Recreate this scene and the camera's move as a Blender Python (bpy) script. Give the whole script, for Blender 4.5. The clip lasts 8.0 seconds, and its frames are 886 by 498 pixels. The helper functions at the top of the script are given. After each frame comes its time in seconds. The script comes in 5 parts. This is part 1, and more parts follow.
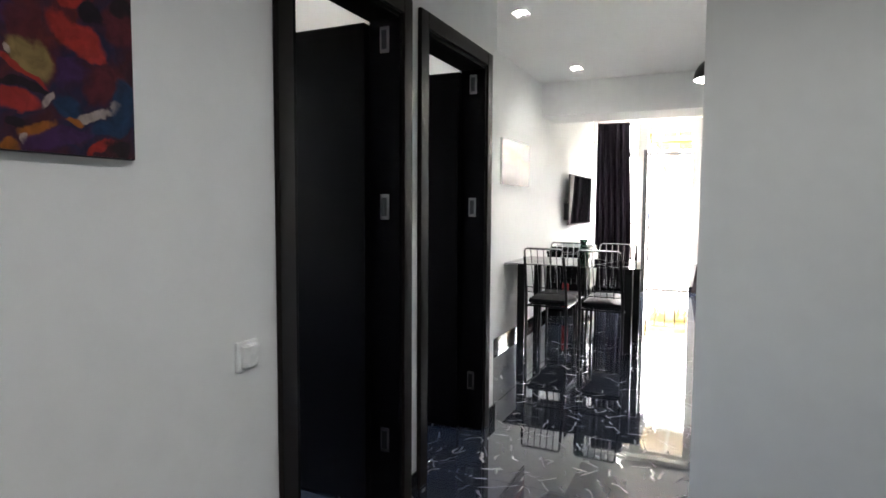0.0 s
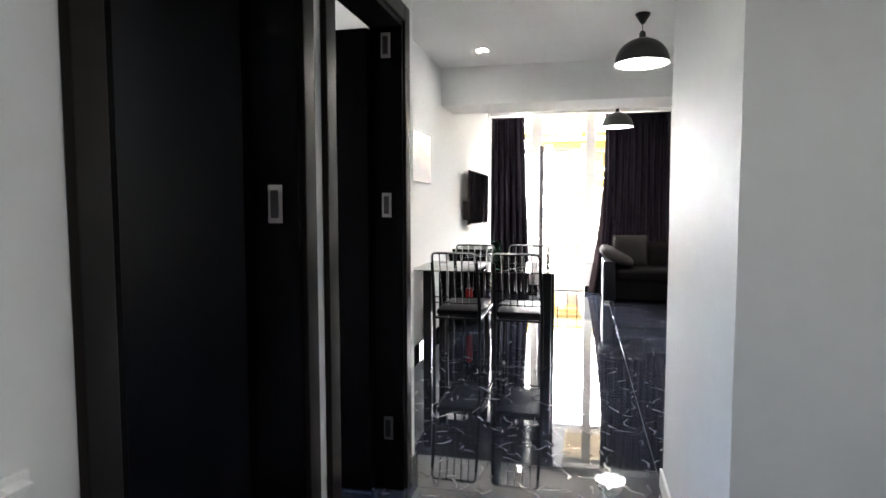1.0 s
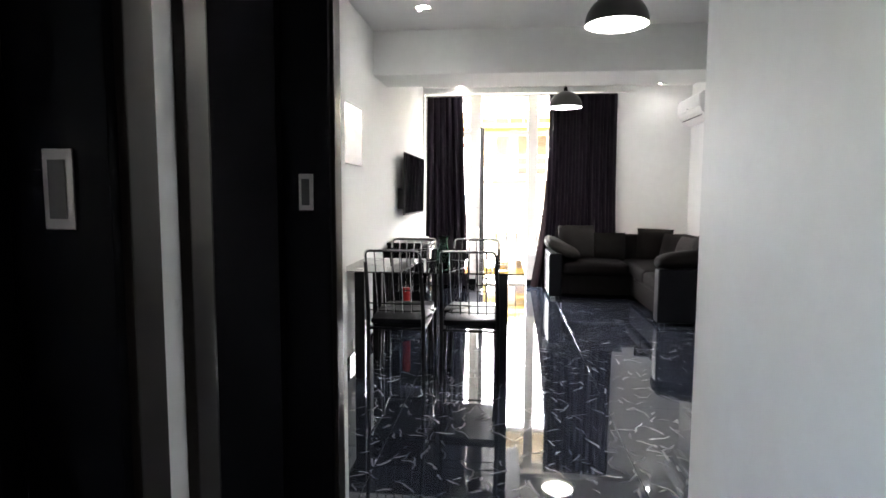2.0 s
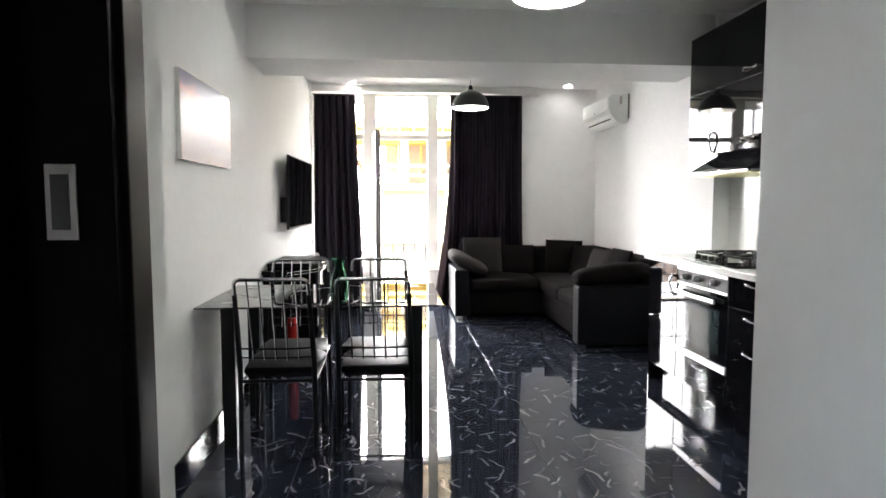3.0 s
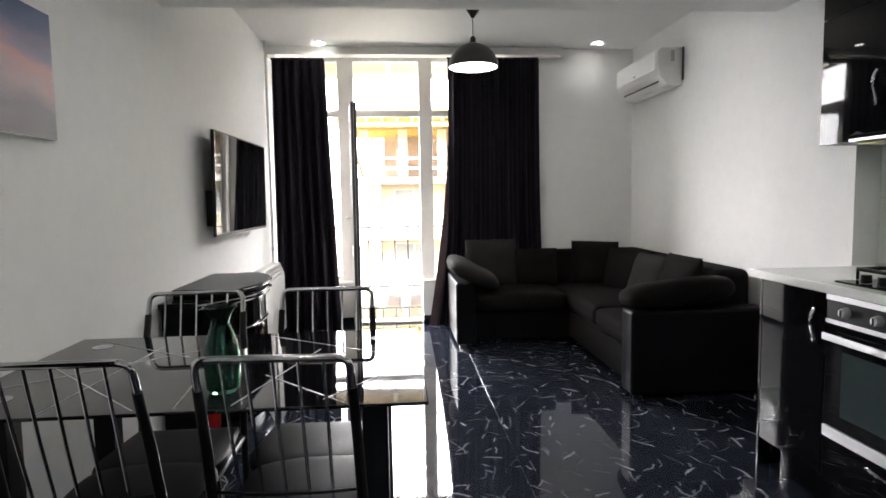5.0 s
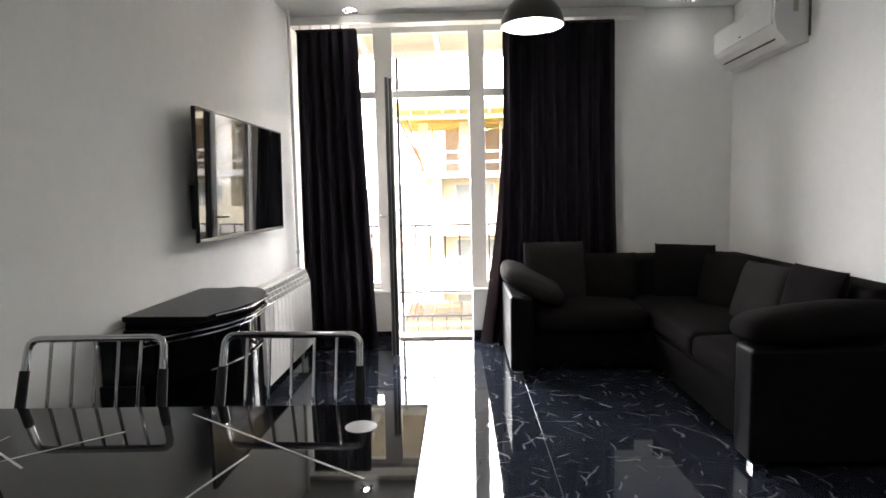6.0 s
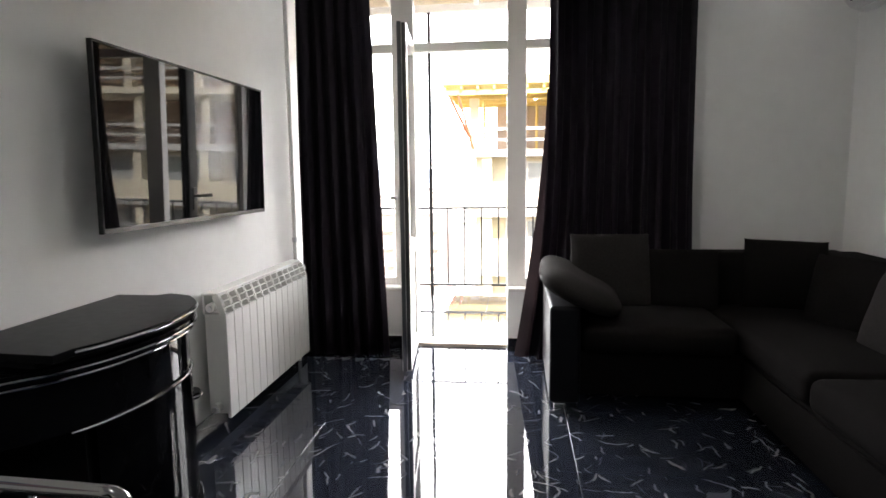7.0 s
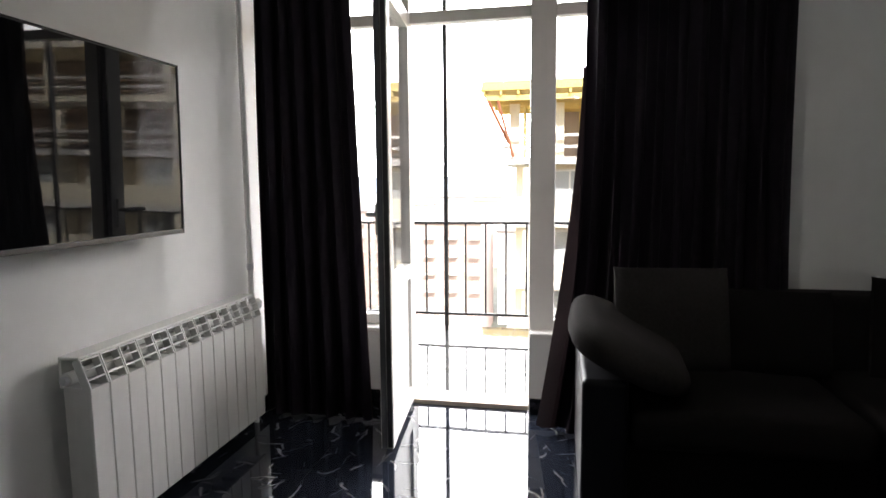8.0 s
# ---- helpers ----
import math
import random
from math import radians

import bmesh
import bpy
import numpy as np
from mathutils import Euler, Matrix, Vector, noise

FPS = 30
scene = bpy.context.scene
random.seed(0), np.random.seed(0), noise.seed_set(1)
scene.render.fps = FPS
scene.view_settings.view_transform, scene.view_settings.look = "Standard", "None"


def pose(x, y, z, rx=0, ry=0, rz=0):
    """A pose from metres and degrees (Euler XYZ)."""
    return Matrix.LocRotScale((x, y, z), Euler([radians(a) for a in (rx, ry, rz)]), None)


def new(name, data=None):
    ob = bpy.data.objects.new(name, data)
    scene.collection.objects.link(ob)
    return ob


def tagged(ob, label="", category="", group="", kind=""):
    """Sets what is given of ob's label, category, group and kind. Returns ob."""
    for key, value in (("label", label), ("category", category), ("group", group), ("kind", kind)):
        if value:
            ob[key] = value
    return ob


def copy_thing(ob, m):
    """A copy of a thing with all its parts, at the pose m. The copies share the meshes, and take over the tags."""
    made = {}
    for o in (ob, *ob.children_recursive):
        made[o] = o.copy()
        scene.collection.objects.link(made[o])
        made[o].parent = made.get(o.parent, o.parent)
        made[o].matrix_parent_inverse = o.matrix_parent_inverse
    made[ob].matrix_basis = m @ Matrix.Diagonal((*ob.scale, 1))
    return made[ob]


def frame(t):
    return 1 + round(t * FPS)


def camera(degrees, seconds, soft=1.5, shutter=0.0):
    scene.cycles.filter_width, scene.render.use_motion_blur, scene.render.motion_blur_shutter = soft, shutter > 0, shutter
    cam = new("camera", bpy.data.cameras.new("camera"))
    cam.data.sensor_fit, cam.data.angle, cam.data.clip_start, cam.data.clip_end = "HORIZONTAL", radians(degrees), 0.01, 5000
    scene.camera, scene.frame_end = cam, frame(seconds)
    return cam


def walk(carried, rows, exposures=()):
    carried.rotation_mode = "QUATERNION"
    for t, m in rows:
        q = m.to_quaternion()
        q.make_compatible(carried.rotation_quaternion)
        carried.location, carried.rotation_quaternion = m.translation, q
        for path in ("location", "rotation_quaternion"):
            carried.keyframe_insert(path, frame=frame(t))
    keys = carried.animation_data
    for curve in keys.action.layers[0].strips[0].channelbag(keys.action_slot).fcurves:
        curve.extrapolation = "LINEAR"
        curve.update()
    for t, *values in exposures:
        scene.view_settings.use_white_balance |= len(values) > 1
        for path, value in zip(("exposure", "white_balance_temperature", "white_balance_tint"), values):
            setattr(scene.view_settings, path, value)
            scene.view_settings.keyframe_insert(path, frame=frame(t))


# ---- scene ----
# ---------------------------------------------------------------- camera
cam = camera(73.4, 8.0, soft=1.6)
ROWS = [
    (0.0, -0.210, -0.434, 1.265, -4.08, -0.35, 24.84),
    (0.5, -0.436, -0.127, 1.263, -4.21, 0.61, 18.31),
    (1.0, -0.641, 0.205, 1.253, -4.03, 0.08, 13.09),
    (2.5, -0.953, 1.386, 1.259, -5.62, -0.15, 1.22),
    (3.0, -1.001, 1.788, 1.259, -4.32, 0.04, -4.62),
    (3.5, -1.008, 2.155, 1.249, -3.49, 0.82, -7.35),
    (4.0, -0.955, 2.556, 1.252, -3.70, 0.07, -10.61),
    (4.5, -0.908, 2.923, 1.256, -5.05, 0.84, -7.91),
    (5.0, -0.824, 3.319, 1.251, -4.88, 0.92, -4.40),
    (6.5, -0.601, 4.668, 1.241, -6.18, 1.14, 4.54),
    (7.0, -0.534, 5.130, 1.230, -7.19, 0.65, 6.90),
    (7.5, -0.495, 5.627, 1.232, -6.66, 0.78, 8.35),
    (8.0, -0.439, 6.125, 1.227, -6.36, 0.49, 11.04),
]
walk(cam, [(t, pose(x, y, z, 90 + pitch, roll, yaw)) for t, x, y, z, pitch, roll, yaw in ROWS],
     exposures=[(0.0, 3.65), (1.2, 3.42), (2.5, 3.2), (3.5, 2.76), (4.5, 2.40), (5.2, 2.2), (6.5, 1.82), (7.5, 1.27), (8.0, 0.82)])

# ---------------------------------------------------------------- daylight
SUN_ELEVATION, SUN_TURN = radians(38), radians(200)
world = bpy.data.worlds.new("sky")
scene.world = world
world.use_nodes = True
wn, wl = world.node_tree.nodes, world.node_tree.links
sky = wn.new("ShaderNodeTexSky")
sky.sky_type, sky.sun_disc = "NISHITA", False
sky.dust_density = 1.5
sky.sun_elevation, sky.sun_rotation = SUN_ELEVATION, SUN_TURN
wl.new(sky.outputs[0], wn["Background"].inputs[0])
wn["Background"].inputs[1].default_value = 0.15


def lamp(name, kind, m, energy, color=(1, 1, 1), **opts):
    data = bpy.data.lights.new(name, kind)
    data.energy, data.color = energy, color
    if kind == "AREA":
        data.shape, data.size, data.size_y = "RECTANGLE", opts["size"], opts["size_y"]
        data.spread = opts.get("spread", 3.14)
    if kind == "SPOT":
        data.spot_size, data.spot_blend, data.shadow_soft_size = opts["cone"], 0.6, opts.get("soft", 0.04)
    if kind == "POINT":
        data.shadow_soft_size = opts.get("soft", 0.04)
    if kind == "SUN":
        data.angle = opts["angle"]
    ob = new(name, data)
    ob.matrix_world = m
    return ob


# the sun stands behind the house and lights the street's far side
lamp("sun", "SUN", pose(0, 0, 30, 52, 0, 20), 5.0, (1, 0.95, 0.88), angle=radians(0.5))
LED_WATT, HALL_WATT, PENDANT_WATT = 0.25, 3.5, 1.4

# ---------------------------------------------------------------- materials
def mk(name, color, rough=0.5, metal=0.0, var=0.10, scale=5.0, bump=0.0, bump_scale=120.0, coat=0.0,
       rvar=0.015, spec=0.5, transmission=0.0, ior=1.45, sheen=0.0):
    """A surface with its colour varied at two sizes, its gloss varied, and fine relief."""
    m = bpy.data.materials.new(name)
    m.use_nodes = True
    n, l = m.node_tree.nodes, m.node_tree.links
    b = n["Principled BSDF"]
    geo = n.new("ShaderNodeNewGeometry")
    big, small = n.new("ShaderNodeTexNoise"), n.new("ShaderNodeTexNoise")
    for node, s in ((big, scale * 0.25), (small, scale * 6)):
        node.inputs["Scale"].default_value, node.inputs["Detail"].default_value = s, 4
        l.new(geo.outputs["Position"], node.inputs["Vector"])
    both = n.new("ShaderNodeMath")
    both.operation = "ADD"
    l.new(big.outputs["Fac"], both.inputs[0])
    l.new(small.outputs["Fac"], both.inputs[1])
    ramp = n.new("ShaderNodeMapRange")
    ramp.inputs[1].default_value, ramp.inputs[2].default_value = 0.7, 1.3
    l.new(both.outputs[0], ramp.inputs[0])
    mix = n.new("ShaderNodeMix")
    mix.data_type = "RGBA"
    l.new(ramp.outputs[0], mix.inputs[0])
    mix.inputs[6].default_value = [min(1, c * (1 - var)) for c in color] + [1]
    mix.inputs[7].default_value = [min(1, c * (1 + var)) for c in color] + [1]
    l.new(mix.outputs[2], b.inputs["Base Color"])
    rr = n.new("ShaderNodeMapRange")
    rr.inputs[1].default_value, rr.inputs[2].default_value = 0.35, 0.65
    rr.inputs[3].default_value, rr.inputs[4].default_value = max(0.01, rough - rvar), min(1, rough + rvar)
    l.new(small.outputs["Fac"], rr.inputs[0])
    l.new(rr.outputs[0], b.inputs["Roughness"])
    b.inputs["Metallic"].default_value = metal
    b.inputs["Specular IOR Level"].default_value = spec
    b.inputs["Coat Weight"].default_value = coat
    b.inputs["Transmission Weight"].default_value = transmission
    b.inputs["IOR"].default_value = ior
    b.inputs["Sheen Weight"].default_value = sheen
    if bump:
        fine = n.new("ShaderNodeTexNoise")
        fine.inputs["Scale"].default_value, fine.inputs["Detail"].default_value = bump_scale, 6
        l.new(geo.outputs["Position"], fine.inputs["Vector"])
        bp = n.new("ShaderNodeBump")
        bp.inputs["Strength"].default_value, bp.inputs["Distance"].default_value = bump, 0.004
        l.new(fine.outputs["Fac"], bp.inputs["Height"])
        l.new(bp.outputs[0], b.inputs["Normal"])
    return m


def glow(name, color, strength):
    m = bpy.data.materials.new(name)
    m.use_nodes = True
    b = m.node_tree.nodes["Principled BSDF"]
    b.inputs["Base Color"].default_value = (*color, 1)
    b.inputs["Emission Color"].default_value = (*color, 1)
    b.inputs["Emission Strength"].default_value = strength
    return m


def marble():
    """Polished black stone with short, curved white veins; each tile is cut from another place."""
    m = bpy.data.materials.new("black_marble")
    m.use_nodes = True
    n, l = m.node_tree.nodes, m.node_tree.links
    b = n["Principled BSDF"]
    geo, info = n.new("ShaderNodeNewGeometry"), n.new("ShaderNodeObjectInfo")
    shift = n.new("ShaderNodeVectorMath")
    shift.operation = "MULTIPLY_ADD"
    l.new(info.outputs["Random"], shift.inputs[0])
    shift.inputs[1].default_value = (37, 53, 0)
    l.new(geo.outputs["Position"], shift.inputs[2])
    warp = n.new("ShaderNodeTexNoise")
    warp.inputs["Scale"].default_value, warp.inputs["Detail"].default_value = 7.0, 4
    l.new(shift.outputs[0], warp.inputs["Vector"])
    bend = n.new("ShaderNodeVectorMath")
    bend.operation = "MULTIPLY_ADD"
    l.new(warp.outputs["Color"], bend.inputs[0])
    bend.inputs[1].default_value = (0.10, 0.10, 0)
    l.new(shift.outputs[0], bend.inputs[2])

    def calc(op, a, b=None, c=None, clamp=False):
        q = n.new("ShaderNodeMath")
        q.operation, q.use_clamp = op, clamp
        for k, v in enumerate((a, b, c)):
            if v is None:
                continue
            if isinstance(v, (int, float)):
                q.inputs[k].default_value = v
            else:
                l.new(v, q.inputs[k])
        return q.outputs[0]

    # short thin veins: one to a cell, each at its own angle, length and strength
    total = None
    for vs, wide, lean, swing, gain, off in ((5.0, 0.015, 0.5, 1.2, 0.60, 0.0), (6.2, 0.017, 2.0, 1.3, 0.46, 3.3), (8.5, 0.024, 0.2, 3.1, 0.28, 7.7), (3.4, 0.009, 1.1, 1.6, 0.32, 5.1), (7.0, 0.020, 0.9, 1.0, 0.34, 11.9)):
        add = n.new("ShaderNodeVectorMath")
        add.inputs[1].default_value = (off, off * 2, 0)
        l.new(bend.outputs[0], add.inputs[0])
        size = n.new("ShaderNodeVectorMath")
        size.operation = "MULTIPLY"
        size.inputs[1].default_value = (vs, vs, 0)
        l.new(add.outputs[0], size.inputs[0])
        cell = n.new("ShaderNodeTexVoronoi")
        cell.voronoi_dimensions = "2D"
        cell.inputs["Scale"].default_value = 1.0
        l.new(size.outputs[0], cell.inputs["Vector"])
        arm_ = n.new("ShaderNodeVectorMath")
        arm_.operation = "SUBTRACT"
        l.new(size.outputs[0], arm_.inputs[0])
        l.new(cell.outputs["Position"], arm_.inputs[1])
        rnd = n.new("ShaderNodeSeparateColor")
        l.new(cell.outputs["Color"], rnd.inputs[0])
        turn = n.new("ShaderNodeVectorRotate")
        turn.rotation_type = "Z_AXIS"
        l.new(arm_.outputs[0], turn.inputs["Vector"])
        l.new(calc("MULTIPLY_ADD", rnd.outputs[0], swing, lean), turn.inputs["Angle"])
        uv = n.new("ShaderNodeSeparateXYZ")
        l.new(turn.outputs[0], uv.inputs[0])
        bow = calc("MULTIPLY", calc("MULTIPLY", uv.outputs[0], uv.outputs[0]), calc("MULTIPLY_ADD", rnd.outputs[1], 1.2, -0.6))
        across = calc("ABSOLUTE", calc("ADD", uv.outputs[1], bow))
        thick = calc("MULTIPLY_ADD", rnd.outputs[2], wide * 1.6, wide * 0.5)
        line = calc("SUBTRACT", 1.35, calc("DIVIDE", across, thick), clamp=True)
        reach = calc("MULTIPLY_ADD", rnd.outputs[1], 0.26, 0.17)
        ends = calc("MULTIPLY", calc("SUBTRACT", reach, calc("ABSOLUTE", uv.outputs[0])), 9.0, clamp=True)
        keep = calc("MULTIPLY", calc("SUBTRACT", rnd.outputs[2], 0.40), 2.0, clamp=True)
        one = calc("MULTIPLY", calc("MULTIPLY", line, ends), calc("MULTIPLY", keep, gain))
        total = one if total is None else calc("MAXIMUM", total, one)
    cloud = n.new("ShaderNodeTexNoise")
    cloud.inputs["Scale"].default_value, cloud.inputs["Detail"].default_value = 2.6, 6
    l.new(shift.outputs[0], cloud.inputs["Vector"])
    base = n.new("ShaderNodeMix")
    base.data_type = "RGBA"
    l.new(cloud.outputs["Fac"], base.inputs[0])
    base.inputs[6].default_value, base.inputs[7].default_value = (0.011, 0.0145, 0.0245, 1), (0.037, 0.043, 0.064, 1)
    col = n.new("ShaderNodeMix")
    col.data_type = "RGBA"
    l.new(total, col.inputs[0])
    l.new(base.outputs[2], col.inputs[6])
    col.inputs[7].default_value = (0.62, 0.60, 0.57, 1)
    l.new(col.outputs[2], b.inputs["Base Color"])
    b.inputs["Roughness"].default_value = 0.035
    b.inputs["Specular IOR Level"].default_value = 0.85
    wavy = n.new("ShaderNodeTexNoise")
    wavy.inputs["Scale"].default_value = 3.0
    l.new(geo.outputs["Position"], wavy.inputs["Vector"])
    bp = n.new("ShaderNodeBump")
    bp.inputs["Strength"].default_value, bp.inputs["Distance"].default_value = 0.08, 0.004
    l.new(wavy.outputs["Fac"], bp.inputs["Height"])
    l.new(bp.outputs[0], b.inputs["Normal"])
    return m


def clear_glass(name, tint=(1, 1, 1), rough=0.0):
    """Window glass: mostly see-through, with a mirror-like share."""
    m = bpy.data.materials.new(name)
    m.use_nodes = True
    n, l = m.node_tree.nodes, m.node_tree.links
    n.remove(n["Principled BSDF"])
    see, gloss, fr, mix = n.new("ShaderNodeBsdfTransparent"), n.new("ShaderNodeBsdfGlossy"), n.new("ShaderNodeLayerWeight"), n.new("ShaderNodeMixShader")
    see.inputs[0].default_value = (*tint, 1)
    gloss.inputs["Roughness"].default_value = rough
    fr.inputs["Blend"].default_value = 0.5
    power, share = n.new("ShaderNodeMath"), n.new("ShaderNodeMath")
    power.operation, share.operation = "POWER", "MULTIPLY_ADD"
    power.inputs[1].default_value, share.inputs[1].default_value, share.inputs[2].default_value = 5.0, 0.95, 0.04
    l.new(fr.outputs["Facing"], power.inputs[0])
    l.new(power.outputs[0], share.inputs[0])
    l.new(share.outputs[0], mix.inputs[0])
    l.new(see.outputs[0], mix.inputs[1])
    l.new(gloss.outputs[0], mix.inputs[2])
    l.new(mix.outputs[0], n["Material Output"].inputs[0])
    return m


M_WALL = mk("white_wall_paint", (0.82, 0.82, 0.81), 0.65, spec=0.22, var=0.025, scale=2, bump=0.05, bump_scale=70, rvar=0.03)
M_CEIL = mk("white_ceiling_paint", (0.84, 0.835, 0.82), 0.6, var=0.02, bump=0.04)
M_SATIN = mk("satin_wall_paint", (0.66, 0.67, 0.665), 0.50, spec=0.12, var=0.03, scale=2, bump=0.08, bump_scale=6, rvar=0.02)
M_MARBLE = marble()
M_GROUT = mk("grout", (0.30, 0.29, 0.28), 0.8)
M_SKIRT = mk("black_skirting", (0.012, 0.012, 0.014), 0.10, var=0.3)
M_SKIRTW = mk("white_skirting", (0.75, 0.75, 0.73), 0.35, var=0.03)
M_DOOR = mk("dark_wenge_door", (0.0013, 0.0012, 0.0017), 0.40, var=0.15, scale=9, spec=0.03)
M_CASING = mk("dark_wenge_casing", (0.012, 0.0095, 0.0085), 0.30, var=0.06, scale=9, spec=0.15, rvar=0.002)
M_PVC = mk("white_window_plastic", (0.80, 0.78, 0.75), 0.32, var=0.02)
M_GASKET = mk("grey_seal", (0.13, 0.13, 0.14), 0.5)
M_GLASS = clear_glass("window_glass")
M_CHROME = mk("chrome", (0.55, 0.55, 0.56), 0.10, 1.0, var=0.03, rvar=0.03)
M_STEEL = mk("brushed_steel", (0.62, 0.62, 0.64), 0.42, 1.0, var=0.02, scale=3)
M_BLACKMETAL = mk("black_metal", (0.008, 0.008, 0.009), 0.32, 0.0, var=0.2, spec=0.3)
M_LACQUER = mk("black_gloss_lacquer", (0.005, 0.005, 0.006), 0.03, var=0.2, rvar=0.01, spec=0.16)
M_CARCASS = mk("black_carcass_board", (0.007, 0.007, 0.008), 0.30, var=0.2, spec=0.10)
M_LEATHER = mk("black_leatherette", (0.007, 0.007, 0.009), 0.42, var=0.2, spec=0.11, bump=0.02, bump_scale=260, rvar=0.01)
M_FABRIC = mk("charcoal_sofa_fabric", (0.0092, 0.0080, 0.0078), 0.95, var=0.25, scale=14, bump=0.3, bump_scale=420, spec=0.08)
M_FABRIC2 = mk("grey_cushion_fabric", (0.024, 0.0215, 0.021), 0.95, var=0.2, scale=14, bump=0.3, bump_scale=380, spec=0.10)
M_CURTAIN = mk("dark_plum_curtain_cloth", (0.019, 0.0125, 0.0225), 0.55, var=0.18, scale=20, bump=0.10, bump_scale=500, spec=0.35)
M_LINING = mk("brown_lining_cloth", (0.085, 0.056, 0.048), 0.75, var=0.2, scale=20)
M_WORKTOP = mk("white_worktop", (0.74, 0.76, 0.74), 0.14, var=0.04, scale=20)
M_TILE = mk("pale_glazed_wall_tile", (0.72, 0.73, 0.70), 0.14, var=0.03, rvar=0.02, bump=0.03, bump_scale=12, spec=0.2)
M_TILEGROUT = mk("tile_grout", (0.50, 0.50, 0.48), 0.8)
M_OVENGLASS = mk("dark_oven_glass", (0.022, 0.035, 0.036), 0.05, var=0.1)
M_SCREEN = mk("dark_screen_glass", (0.006, 0.006, 0.007), 0.025, var=0.1, rvar=0.005, spec=0.42)
M_PLASTICB = mk("black_plastic", (0.013, 0.013, 0.014), 0.30, var=0.15, spec=0.3)
M_PLASTICW = mk("white_plastic", (0.78, 0.78, 0.77), 0.30, var=0.02)
M_RADIATOR = mk("white_radiator_enamel", (0.80, 0.79, 0.77), 0.25, var=0.02)
M_TABLEGLASS = mk("black_tinted_glass", (0.010, 0.010, 0.012), 0.025, var=0.1, rvar=0.01, spec=0.7)
M_FROST = mk("frosted_line", (0.45, 0.45, 0.46), 0.35, var=0.05)
M_GREENGLASS = mk("green_glass", (0.16, 0.31, 0.25), 0.03, transmission=1.0, ior=1.42, var=0.05, rvar=0.01)
M_RED = mk("red_painted_metal", (0.42, 0.012, 0.010), 0.3, var=0.1)
M_SHADE_OUT = mk("dark_grey_shade_enamel", (0.050, 0.048, 0.047), 0.35, var=0.1)
M_SHADE_IN = mk("white_shade_enamel", (0.85, 0.83, 0.80), 0.4, var=0.02)
M_BULB = glow("lit_bulb", (1.0, 0.96, 0.90), 28)
M_LED = glow("lit_led", (1.0, 0.97, 0.93), 24)
M_STRIP = glow("lit_led_strip", (0.93, 1.0, 0.93), 4.5)
M_GREASE = mk("yellow_grease_filter", (0.50, 0.46, 0.22), 0.35, 0.6, var=0.15)
M_BALCTILE = mk("pale_balcony_tile", (0.10, 0.098, 0.095), 0.03, var=0.15, spec=1.0)
M_PLASTER_Y = mk("cream_render", (0.86, 0.78, 0.62), 0.85, var=0.06, scale=1)
M_PLASTER_P = mk("pinkish_render", (0.46, 0.35, 0.32), 0.85, var=0.06, scale=1)
M_PLASTER_W = mk("white_render", (0.60, 0.58, 0.56), 0.85, var=0.04, scale=1)
M_FORM = mk("yellow_formwork", (0.74, 0.56, 0.20), 0.6, var=0.15, scale=2)
M_BRICKISH = mk("brown_block_infill", (0.42, 0.33, 0.27), 0.9, var=0.2, scale=3)
M_FARGLASS = mk("far_window_glass", (0.42, 0.44, 0.46), 0.15)
M_RUST = mk("rusty_metal", (0.36, 0.14, 0.07), 0.8, var=0.2, scale=3)
M_STICKER = mk("grey_sticker", (0.45, 0.42, 0.38), 0.4)
M_PLATE = mk("dull_dark_steel", (0.13, 0.125, 0.125), 0.4, 1.0, var=0.08, scale=8)
M_ROOF = mk("grey_roof", (0.26, 0.23, 0.22), 0.8, var=0.15, scale=0.5)
M_GROUND = mk("city_ground", (0.17, 0.18, 0.15), 0.9, var=0.3, scale=0.2)
M_WOODY = mk("weathered_awning_board", (0.60, 0.48, 0.34), 0.6, var=0.25, scale=4)


# ---------------------------------------------------------------- mesh makers
def box(x0, y0, z0, x1, y1, z1, bev=0.0, seg=2, bm=None):
    """A box, with its edges rounded by bev."""
    t = bmesh.new()
    bmesh.ops.create_cube(t, size=1, matrix=Matrix.Translation(((x0 + x1) / 2, (y0 + y1) / 2, (z0 + z1) / 2)) @ Matrix.Diagonal((abs(x1 - x0), abs(y1 - y0), abs(z1 - z0), 1)))
    if bev:
        bmesh.ops.bevel(t, geom=t.edges[:], offset=bev, segments=seg, affect="EDGES", profile=0.5)
    return join(t, bm)


def join(t, bm):
    if bm is None:
        return t
    me = bpy.data.meshes.new("tmp")
    t.to_mesh(me)
    t.free()
    bm.from_mesh(me)
    bpy.data.meshes.remove(me)
    return bm


